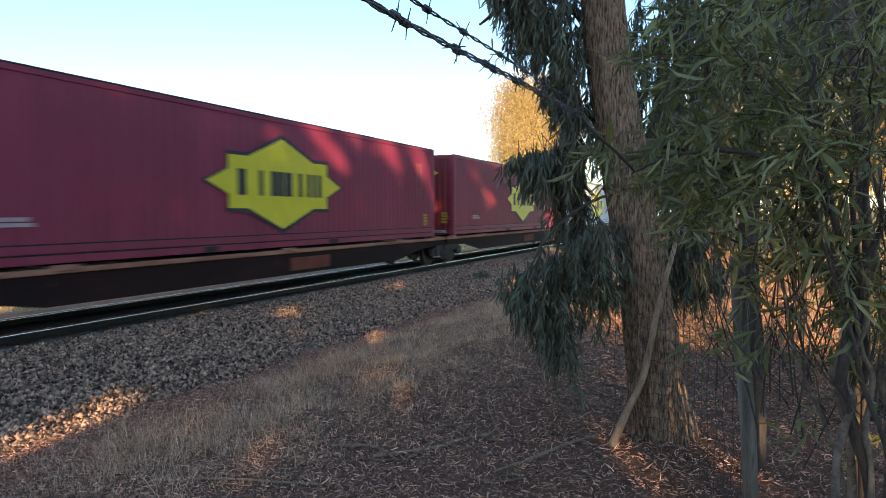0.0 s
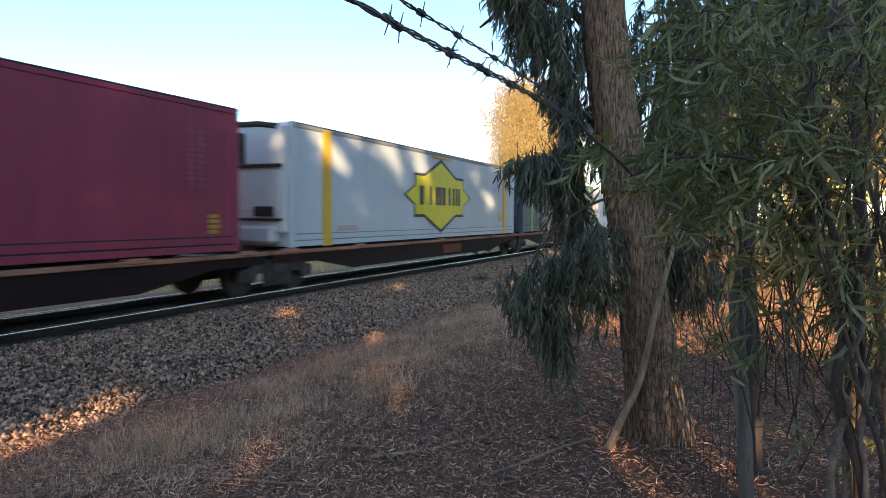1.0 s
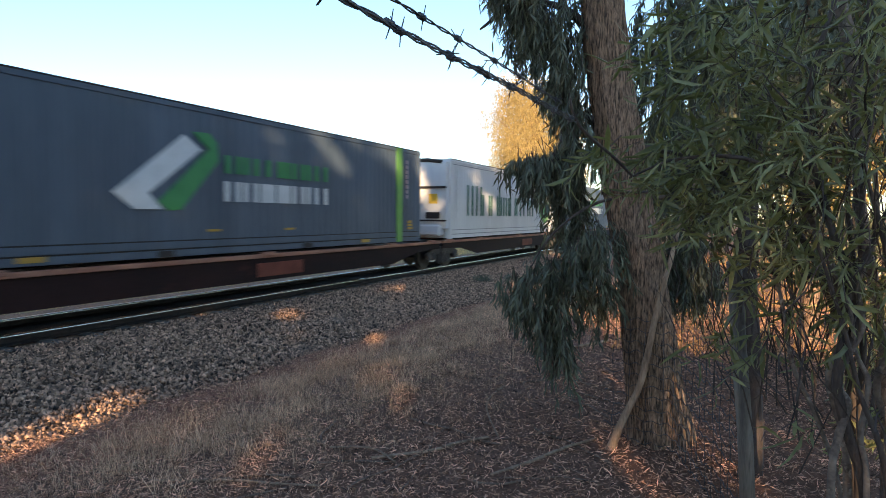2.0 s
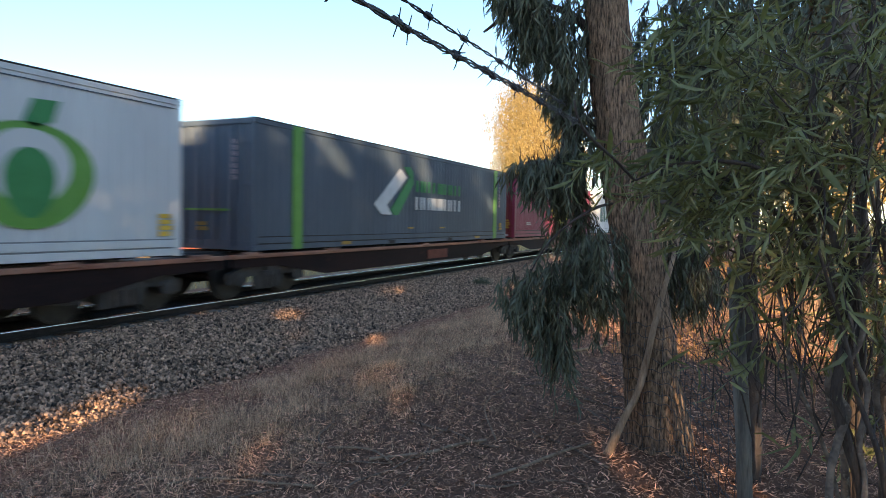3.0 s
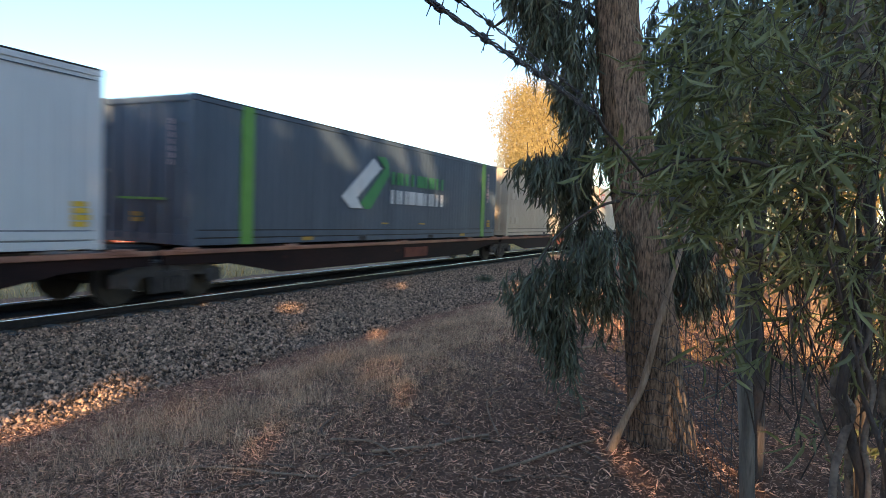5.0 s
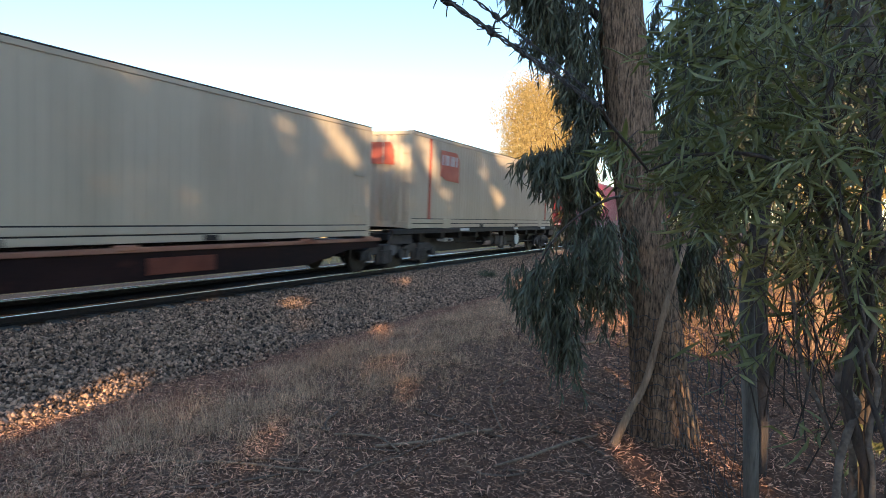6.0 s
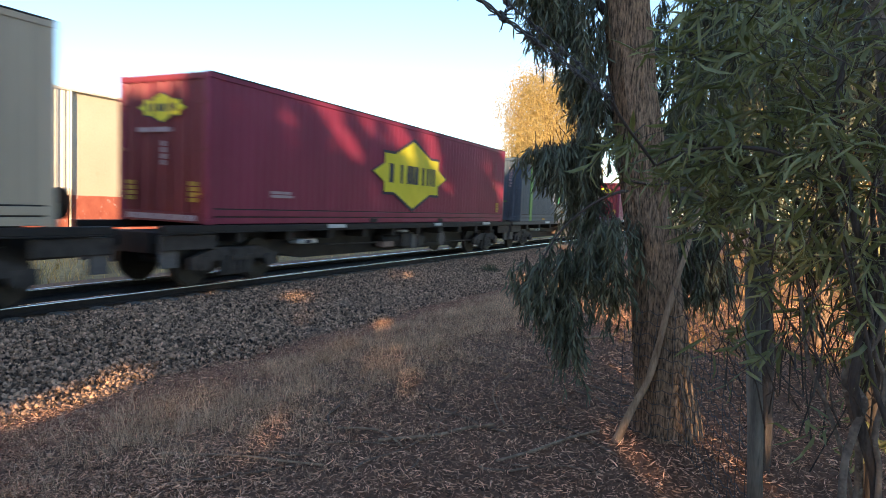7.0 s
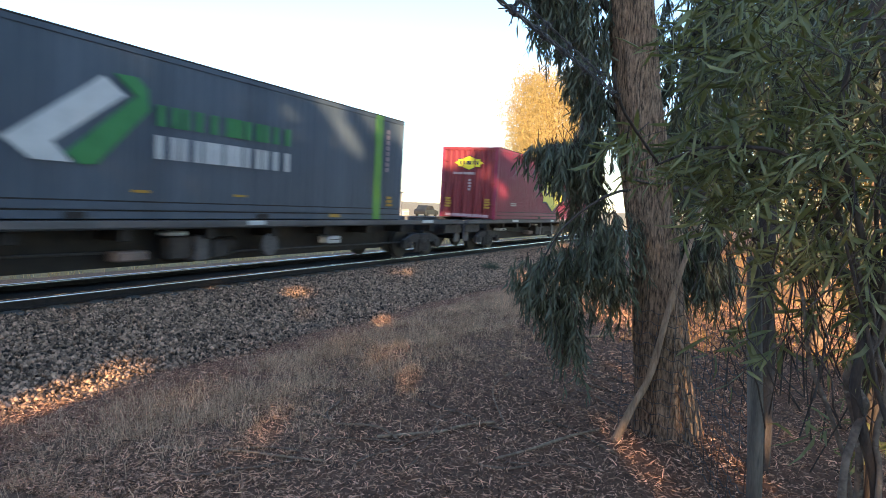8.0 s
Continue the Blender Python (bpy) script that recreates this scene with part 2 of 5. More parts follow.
def ground_surface():
    """Leaf litter by the fence, straw grass beyond it, a red dirt strip by the track, dry paddock past the line."""
    m = surface("yard_soil", (0.060, 0.044, 0.036), (0.165, 0.125, 0.10), 7, 0.95, 0, 0.9, 46)
    n, l = m.node_tree.nodes, m.node_tree.links
    bs = n["Principled BSDF"]
    base = bs.inputs["Base Color"].links[0].from_socket
    tc = n.new("ShaderNodeTexCoord")
    wob = n.new("ShaderNodeTexNoise")
    wob.inputs["Scale"].default_value, wob.inputs["Detail"].default_value = 0.9, 5
    l.new(tc.outputs["Object"], wob.inputs["Vector"])
    sep = n.new("ShaderNodeSeparateXYZ")
    l.new(tc.outputs["Object"], sep.inputs[0])
    at = n.new("ShaderNodeMath")
    at.operation = "MULTIPLY_ADD"
    at.inputs[1].default_value = 3.0
    l.new(wob.outputs[0], at.inputs[0])
    l.new(sep.outputs[1], at.inputs[2])
    band = n.new("ShaderNodeMapRange")
    band.inputs[1].default_value, band.inputs[2].default_value = -2.5, 37.5
    l.new(at.outputs[0], band.inputs[0])
    ramp = n.new("ShaderNodeValToRGB")
    e = ramp.color_ramp.elements
    # The first two soil tones also hold the orange sunlight of the verge.
    e[0].position, e[0].color = 0.0, (0.40, 0.19, 0.06, 1)
    e[1].position, e[1].color = 1.0, (0.42, 0.33, 0.20, 1)
    for p, c in ((0.025, (0.38, 0.18, 0.065)), (0.065, (0.19, 0.086, 0.048)), (0.155, (0.19, 0.087, 0.049)), (0.185, (0.20, 0.102, 0.06)), (0.212, (0.20, 0.10, 0.06)),
                 (0.234, (0.32, 0.125, 0.070)), (0.252, (0.28, 0.115, 0.068)), (0.275, (0.16, 0.10, 0.07)), (0.42, (0.14, 0.12, 0.10)), (0.47, (0.50, 0.37, 0.17))):
        k = e.new(p)
        k.color = (*c, 1)
    l.new(band.outputs[0], ramp.inputs[0])
    mix = n.new("ShaderNodeMix")
    mix.data_type, mix.blend_type = "RGBA", "OVERLAY"
    mix.inputs[0].default_value = 0.75
    l.new(ramp.outputs[0], mix.inputs[6])
    gray = n.new("ShaderNodeRGBToBW")
    l.new(base, gray.inputs[0])
    lift = n.new("ShaderNodeMath")
    lift.operation = "MULTIPLY"
    lift.inputs[1].default_value = 4.2
    l.new(gray.outputs[0], lift.inputs[0])
    l.new(lift.outputs[0], mix.inputs[7])
    l.new(mix.outputs[2], bs.inputs["Base Color"])
    return m


SOIL = ground_surface()

# ---- ground: one sheet to the horizon ----
PROFILE = ((-2000, 0.0), (-40, 0.0), (1.0, 0.0), (3.0, -0.02), (6.1, -0.45), (7.2, -0.50), (13.5, -0.50), (15, -0.35), (24, -0.30), (2500, -0.30))


def ground_height(x, y):
    z = np.interp(y, [p[0] for p in PROFILE], [p[1] for p in PROFILE])
    if abs(x) < 60 and -30 < y < 30:
        z += 0.035 * noise.noise(Vector((x * 0.7, y * 0.7, 0))) + 0.018 * noise.noise(Vector((x * 2.6, y * 2.6, 4)))
    return float(z)


def build_ground():
    xs = np.concatenate([[-2500, -800, -200, -60, -20], np.arange(-6, 40, 0.25), [42, 46, 52, 60, 80, 120, 200, 400, 900, 3000]])
    ys = np.concatenate([[-2500, -600, -150, -40, -20], np.arange(-10, 12.2, 0.25), [13, 13.5, 14, 15, 17, 20, 24, 30, 45, 80, 160, 400, 1000, 2800]])
    verts = [(x, y, ground_height(x, y)) for y in ys for x in xs]
    nx = len(xs)
    faces = [(j * nx + i, j * nx + i + 1, (j + 1) * nx + i + 1, (j + 1) * nx + i) for j in range(len(ys) - 1) for i in range(nx - 1)]
    tagged(new("ground", raw("ground", verts, faces, SOIL, True)), "brown litter and straw-coloured dry grass beside a railway", "ground", kind="structure")


build_ground()

# ---- the track ----
RAIL_Z, NEAR_RAIL, FAR_RAIL = -0.05, 9.85, 11.355


def bed_height(y):
    return float(np.interp(y, [6.1, 8.5, 12.7, 14.6], [-0.46, -0.235, -0.235, -0.46]))


def build_track():
    xs = np.concatenate([[-120, -40], np.arange(-6, 45, 0.3), [60, 100, 200, 500, 1500]])
    ys = np.arange(5.6, 15.2, 0.2)
    verts = [(x, y, bed_height(y) + 0.02 * noise.noise(Vector((x * 2, y * 2, 9))) + (0.05 * noise.noise(Vector((x * 0.8, y, 3))) if y < 8 else 0)) for y in ys for x in xs]
    nx = len(xs)
    faces = [(j * nx + i, j * nx + i + 1, (j + 1) * nx + i + 1, (j + 1) * nx + i) for j in range(len(ys) - 1) for i in range(nx - 1)]
    # Near-black slab paints the deep shade under the train between the rails.
    tagged(new("track_middle", mesh_of("track_middle", box(-120, 900, NEAR_RAIL + 0.08, FAR_RAIL + 0.9, -0.5, -0.195), SHADED_BALLAST)), "ballast between the rails with the train's shade in its colour", "track bed", kind="structure")
    tagged(new("track_bed", raw("track_bed", verts, faces, GRIT, True)), "grey ballast bed of the railway line", "track bed", kind="structure")
    # loose stones: rough lumps of eight corners
    base = np.array([(1, 0, 0), (-1, 0, 0), (0, 1, 0), (0, -1, 0), (0, 0, 1), (0, 0, -1)], float)
    tri = np.array([(0, 2, 4), (2, 1, 4), (1, 3, 4), (3, 0, 4), (2, 0, 5), (1, 2, 5), (3, 1, 5), (0, 3, 5)])
    n = 92000
    px = 2.0 + 30 * rng.random(n) ** 1.12
    py = 5.85 + 3.7 * rng.random(n) ** 0.9
    keep = (py > 6.05 + 0.35 * np.array([noise.noise(Vector((x * 0.9, 2.0, 0.0))) for x in px])) | (rng.random(n) < 0.18)
    px, py = px[keep], py[keep]
    n = len(px)
    pz = np.interp(py, [6.1, 8.5], [-0.455, -0.235]) + 0.026 * rng.random(n)
    size = 0.015 + 0.023 * rng.random((n, 1, 1)) ** 1.6
    v = base[None] * (0.65 + 0.7 * rng.random((n, 6, 3))) + 0.35 * (rng.random((n, 6, 3)) - 0.5)
    v *= size * (0.75 + 0.5 * rng.random((n, 1, 3)))
    ang = rng.random(n) * 6.283
    c, s = np.cos(ang)[:, None], np.sin(ang)[:, None]
    tilt = (rng.random(n)[:, None] - 0.5) * 1.6
    x, y, z = v[..., 0], v[..., 1], v[..., 2]
    y, z = y * np.cos(tilt) - z * np.sin(tilt), y * np.sin(tilt) + z * np.cos(tilt)
    v = np.stack([x * c - y * s + px[:, None], x * s + y * c + py[:, None], z + pz[:, None]], -1)
    faces = (tri[None] + (np.arange(n) * 6)[:, None, None]).reshape(-1, 3)
    tagged(new("ballast_stones", raw("ballast_stones", v.reshape(-1, 3), faces, STONE)), "loose grey crushed stones on the railway shoulder", "ballast", kind="stuff")
    for y in (NEAR_RAIL, FAR_RAIL):
        rail = tagged(new("rail"), "rusty steel rail with a bright worn head", "rail", "rails of the line", "structure")
        sec = [(-0.07, -0.16), (0.07, -0.16), (0.07, -0.145), (0.012, -0.12), (0.012, -0.045), (0.034, -0.036), (0.034, -0.0265), (-0.034, -0.0265), (-0.034, -0.036), (-0.012, -0.045), (-0.012, -0.12), (-0.07, -0.145)]
        bm = bmesh.new()
        a = [bm.verts.new((-150, y + p, RAIL_Z + q)) for p, q in sec]
        b = [bm.verts.new((900, y + p, RAIL_Z + q)) for p, q in sec]
        for i in range(len(sec)):
            j = (i + 1) % len(sec)
            bm.faces.new((a[i], a[j], b[j], b[i]))
        bmesh.ops.recalc_face_normals(bm, faces=bm.faces)
        part("rail_web", bm, RAIL_STEEL, rail)
        crown = [(0.034 * math.cos(a), 0.026 * math.sin(a)) for a in np.linspace(0, math.pi, 19)]
        bm = bmesh.new()
        a = [bm.verts.new((-150, y + p, RAIL_Z - 0.026 + q)) for p, q in crown]
        b = [bm.verts.new((900, y + p, RAIL_Z - 0.026 + q)) for p, q in crown]
        for i in range(len(crown) - 1):
            bm.faces.new((a[i], a[i + 1], b[i + 1], b[i])).smooth = True
        bmesh.ops.recalc_face_normals(bm, faces=bm.faces)
        part("rail_head", bm, RAIL_HEAD, rail, "polished running surface")
    me = mesh_of("sleeper", box(-0.12, 0.12, -1.25, 1.25, -0.14, 0, 0.02), CONCRETE)
    for i in range(110):
        s = new("sleeper", me)
        s.location = (-6 + i * 0.68, (NEAR_RAIL + FAR_RAIL) / 2, RAIL_Z - 0.155)
        tagged(s, "grey concrete railway sleeper bedded in ballast", "sleeper", "sleepers of the line", "structure")


build_track()

# ---- containers ----
WIDE = 2.5


def corrugated(x0, x1, z0, z1, y, depth=0.022, pitch=0.27, flat_top=0.3, turned=False):
    """A pressed sheet wall; turned: across the end instead of along the side."""
    n = max(2, round((x1 - x0) / pitch))
    p = (x1 - x0) / n
    bm = bmesh.new()
    cols = []
    for i in range(n):
        for f, d in ((0.0, 0), (0.34, 0), (0.5, depth), (0.84, depth)):
            cols.append((x0 + (i + f) * p, d))
    cols.append((x1, 0))
    rows = []
    for z in (z0, z1):
        rows.append([bm.verts.new((y + d, x, z) if turned else (x, y + d, z)) for x, d in cols])
    for i in range(len(cols) - 1):
        bm.faces.new((rows[0][i], rows[0][i + 1], rows[1][i + 1], rows[1][i]))
    return bm


def letter_bars(thing, name, material, x, z, w, h, kind, y0=-0.018, y1=0.0, turn=None):
    """Plain upright strips of a letter's size."""
    s = w * 0.30
    for k in kind:
        bm = box(x + k * (w - s), x + k * (w - s) + s, y0, y1, z, z + h)
        if turn:
            bmesh.ops.transform(bm, matrix=turn, verts=bm.verts)
        part(name, bm, material, thing)


def star_badge(thing, x, z, w, h, face, lettered=True):
    """Yellow eight-cornered badge with a navy border and a row of navy strips. face: 'side' or 'end'."""
    def pts(g):
        a, b = w / 2, h / 2
        c, d = w * 0.372, h * 0.272
        e = h * 0.13
        return [(x - a - g * 1.6, z), (x - c - g * 0.2, z + e + g * 0.3), (x - c - g, z + d + g), (x - w * 0.245 - g * 0.2, z + d + g), (x, z + b + g * 1.4), (x + w * 0.245 + g * 0.2, z + d + g), (x + c + g, z + d + g),
                (x + c + g * 0.2, z + e + g * 0.3), (x + a + g * 1.6, z), (x + c + g * 0.2, z - e - g * 0.3), (x + c + g, z - d - g), (x + w * 0.245 + g * 0.2, z - d - g), (x, z - b - g * 1.4), (x - w * 0.245 - g * 0.2, z - d - g),
                (x - c - g, z - d - g), (x - c - g * 0.2, z - e - g * 0.3)]
    turn = Matrix.Identity(4) if face == "side" else Matrix.Rotation(radians(-90), 4, "Z") @ Matrix.Translation((-WIDE, 0, 0))
    border = plate(pts(w * 0.017), -0.009, 0.0)
    field = plate(pts(0), -0.013, -0.009)
    lw = w * 0.098
    for i, kind in enumerate(((0.0, 0.35), (0.5,), (0.0, 0.5, 1.0), (0.0, 0.35), (0.0, 1.0), (0.15, 0.85))):
        letter_bars(thing, "badge_strip", NAVY, x - w * 0.315 + i * w * 0.107 + (w * 0.012 if i > 1 else 0), z - h * 0.135, lw, h * 0.27, kind, -0.02, -0.012, turn)
    for nm, bm, mt, lb in (("badge_border", border, NAVY, "navy border"), ("badge", field, YELLOW, "yellow eight-cornered badge")):
        bmesh.ops.transform(bm, matrix=turn, verts=bm.verts)
        part(nm, bm, mt, thing, lb)


def container(long, tall, paint, end_paint, label, rail_paint=None, roof_paint=None, edge=None, rail_gap_shade=None, pockets=True):
    """Origin: front lower near corner; x along the train, y away from the yard."""
    c = tagged(new("container"), label, "container")
    rp = rail_paint or paint
    part("side_wall", corrugated(0.16, long - 0.16, 0.30, tall - 0.11, 0.012, 0.014, 0.235), paint, c)
    part("side_wall", corrugated(0.16, long - 0.16, 0.30, tall - 0.11, WIDE - 0.035, 0.014, 0.8), paint, c)
    part("end_wall", corrugated(0.14, WIDE - 0.14, 0.22, tall - 0.12, 0.03, 0.035, 0.26, turned=True), end_paint, c)
    part("end_wall", corrugated(0.14, WIDE - 0.14, 0.22, tall - 0.12, long - 0.06, 0.03, 0.55, turned=True), end_paint, c)
    bm = box(0.03, long - 0.03, 0.04, WIDE - 0.04, tall - 0.035, tall - 0.01)
    for i in range(int(long / 0.6)):
        add_box(bm, 0.3 + i * 0.6, 0.55 + i * 0.6, 0.15, WIDE - 0.15, tall - 0.01, tall + 0.004)
    part("roof", bm, roof_paint or paint, c)
    for y in (0.0, WIDE - 0.06):
        part("top_rail", box(0.1, long - 0.1, y, y + 0.06, tall - 0.115, tall, 0.008), rp, c)
        part("bottom_rail", box(0.1, long - 0.1, y - 0.004, y + 0.056, 0.172, 0.300, 0.006), rp, c)
        part("bottom_rail", box(0.1, long - 0.1, y + 0.002, y + 0.056, 0.02, 0.145, 0.006), rp, c)
        # Dark strips paint the shadow lines into the gaps beside the bottom rails.
        part("rail_gap_shade", box(0.1, long - 0.1, y + 0.012, y + 0.050, 0.14, 0.18), rail_gap_shade or STEEL_DARK, c)
        part("rail_gap_shade", box(0.1, long - 0.1, y + 0.006, y + 0.050, 0.296, 0.325), rail_gap_shade or STEEL_DARK, c)
        part("roof_edge", box(0.02, long - 0.02, y - 0.006, y + 0.066, tall - 0.022, tall + 0.008, 0.006), edge or STEEL_DARK, c, "dark roof edge")
    for x in (0.0, long - 0.08):
        part("end_rail", box(x, x + 0.08, 0.1, WIDE - 0.1, tall - 0.13, tall - 0.006, 0.008), end_paint, c)
        part("end_rail", box(x, x + 0.08, 0.1, WIDE - 0.1, 0.02, 0.22, 0.008), end_paint, c)
    for x in (0.0, long - 0.165):
        for y in (0.0, WIDE - 0.14):
            part("corner_post", box(x, x + 0.165, y, y + 0.14, 0.11, tall - 0.11, 0.012), rp, c)
            for z in (0.0, tall - 0.116):
                part("corner_casting", box(x - 0.004, x + 0.17, y - 0.006, y + 0.146, z, z + 0.12, 0.012), rp, c)
    for k in (0.36, 0.62) if pockets else ():
        part("fork_pocket", box(long * k, long * k + 0.36, -0.007, 0.02, 0.03, 0.135), STEEL_DARK, c, "dark fork pocket")
    return c


def marks(thing, x, z, w, h, rows, material, name="marking", face="side"):
    """Writing too small to read: plain bars."""
    bm = bmesh.new()
    step = h / rows
    for i in range(rows):
        add_box(bm, x, x + w * (0.82 + 0.18 * ((i * 7) % 3) / 2), -0.012, 0.006, z + h - (i + 1) * step + step * 0.25, z + h - i * step)
    if face == "end":
        bmesh.ops.transform(bm, matrix=Matrix.Rotation(radians(-90), 4, "Z") @ Matrix.Translation((-WIDE, 0, 0)), verts=bm.verts)
    part(name, bm, material, thing)


def door_end(c, tall, paint):
    """Locking bars on the front end."""
    for y in (0.55, 1.0, 1.5, 1.95):
        part("locking_bar", tube([(-0.012, y, 0.1), (-0.012, y, tall - 0.1)], 0.018, 8), paint, c)
    for z in (0.5, 1.4, 2.3):
        part("hinge_plate", box(-0.014, 0.01, 0.05, 0.30, z, z + 0.07, 0.005), paint, c)
        part("hinge_plate", box(-0.014, 0.01, WIDE - 0.30, WIDE - 0.05, z, z + 0.07, 0.005), paint, c)


def red_container():
    c = container(15.9, 2.9, RED, RED_DOOR, "dark red steel container with a yellow star badge")
    star_badge(c, 8.05, 1.43, 4.5, 2.0, "side")
    star_badge(c, 1.25, 2.25, 1.3, 0.55, "end")
    marks(c, 1.75, 0.56, 0.8, 0.16, 2, FADED)
    marks(c, 15.05, 0.36, 0.30, 0.40, 4, AMBER)
    marks(c, 14.60, 1.25, 0.07, 1.1, 10, RED_FAINT)
    marks(c, 14.85, 1.25, 0.07, 1.1, 10, RED_FAINT)
    marks(c, 0.55, 1.75, 1.2, 0.12, 1, FADED, face="end")
    marks(c, 1.25, 1.1, 0.13, 0.5, 4, FADED, face="end")
    marks(c, 0.25, 0.4, 0.28, 0.42, 4, AMBER, face="end")
    marks(c, 2.0, 0.4, 0.28, 0.42, 4, AMBER, face="end")
    part("sill_plate", box(-0.02, 0.0, 0.3, 2.2, 0.06, 0.17, 0.004), FADED, c, "pale scuffed sill")
    door_end(c, 2.9, RED_DOOR)
    return c


def cooling_unit(c, tall):
    """Refrigeration machine recessed at the front end."""
    part("unit_frame", box(-0.22, 0.02, 0.06, 2.44, 0.35, tall - 0.12, 0.03), WHITE, c, "white refrigeration unit housing")
    part("grille", box(-0.24, -0.215, 1.15, 2.25, tall - 0.95, tall - 0.25, 0.02), STEEL_DARK, c, "dark fan grille")
    part("hood", tube([(-0.20, 0.25, tall - 0.13), (-0.20, 0.8, tall - 0.05), (-0.20, 1.7, tall - 0.05), (-0.20, 2.25, tall - 0.13)], 0.07, 8), STEEL_DARK, c, "dark curved hood")
    for k in range(6):
        part("grille_slat", box(-0.25, -0.235, 1.15, 2.25, tall - 0.92 + k * 0.115, tall - 0.905 + k * 0.115), BOGIE_STEEL, c)
    part("shelf", box(-0.30, -0.21, 0.06, 2.44, tall - 1.06, tall - 0.98, 0.01), STEEL_DARK, c, "dark steel ledge")
    part("lower_panel", box(-0.236, -0.22, 0.15, 2.35, 0.85, tall - 1.12, 0.01), WHITE, c)
    part("shelf", box(-0.30, -0.21, 0.06, 2.44, 0.62, 0.68, 0.01), STEEL_DARK, c)
    part("control_box", box(-0.30, -0.215, 0.3, 0.85, 0.72, 0.95, 0.02), STEEL_DARK, c, "dark control box")
    part("fuel_tank", box(-0.42, -0.02, 0.25, 2.25, 0.10, 0.5, 0.06), WHITE, c, "grimy white tank")


def white_badge_container():
    c = container(15.9, 2.9, ICE, WHITE, "white refrigerated container with amber stripes and yellow star badge", rail_gap_shade=GAP_TRIM_GREY, pockets=False)
    part("roof_trim", box(0.1, 15.8, -0.008, 0.012, 2.79, 2.875), GAP_TRIM_GREY, c, "grey roof trim")
    star_badge(c, 8.05, 1.43, 5.05, 2.27, "side")
    for x in (1.25, 14.45):
        part("stripe", box(x, x + 0.34, -0.012, 0.02, 0.0, 2.86), STRIPE, c, "amber upright stripe")
    marks(c, 7.4, 2.68, 1.7, 0.09, 1, STRIPE)
    marks(c, 13.95, 0.55, 0.35, 0.35, 3, STRIPE)
    marks(c, 1.9, 0.35, 1.1, 0.14, 2, FADED)
    cooling_unit(c, 2.9)
    return c


def slate_container():
    c = container(15.9, 2.85, GREY, GREY, "slate grey container with lime stripes and chevron mark")
    for x in (1.3, 14.35):
        part("stripe", box(x, x + 0.34, -0.012, 0.02, 0.02, 2.83), LIME, c, "lime upright stripe")
    part("pale_chevron", plate([(4.85, 1.16), (6.35, 2.27), (6.75, 2.02), (5.55, 1.16), (5.85, 0.88), (5.25, 0.88)], -0.014, 0.0), PALE, c, "pale chevron")
    part("green_chevron", plate([(5.75, 1.02), (5.98, 0.86), (6.25, 0.88), (7.2, 1.85), (7.15, 2.2), (6.95, 2.36), (6.55, 2.34), (6.95, 2.05)], -0.014, 0.0), EMERALD, c, "green chevron")
    full, mid = (0.0, 0.5, 1.0), (0.0, 1.0)
    for i, k in enumerate((mid, mid, (0.5,), full, mid, mid, (0.5,))):
        letter_bars(c, "green_strip", EMERALD, 7.38 + i * 0.525, 1.62, 0.44, 0.36, k)
    for i, k in enumerate((mid, mid, full, full, mid, mid, (0.5,))):
        letter_bars(c, "pale_strip", PALE, 7.35 + i * 0.53, 1.06, 0.44, 0.40, k)
    marks(c, 6.9, 0.45, 0.4, 0.06, 1, AMBER)
    marks(c, 9.2, 0.45, 0.4, 0.06, 1, AMBER)
    marks(c, 15.05, 0.36, 0.30, 0.30, 3, AMBER)
    marks(c, 3.3, 0.04, 0.5, 0.11, 1, AMBER)
    marks(c, 12.4, 0.04, 0.5, 0.11, 1, AMBER)
    marks(c, 14.95, 1.3, 0.10, 1.2, 8, FADED)
    marks(c, 0.5, 0.85, 1.6, 0.06, 1, LIME, face="end")
    marks(c, 1.9, 1.5, 0.12, 0.9, 7, FADED, face="end")
    marks(c, 0.9, 0.4, 0.3, 0.22, 2, AMBER, face="end")
    door_end(c, 2.85, GREY)
    return c


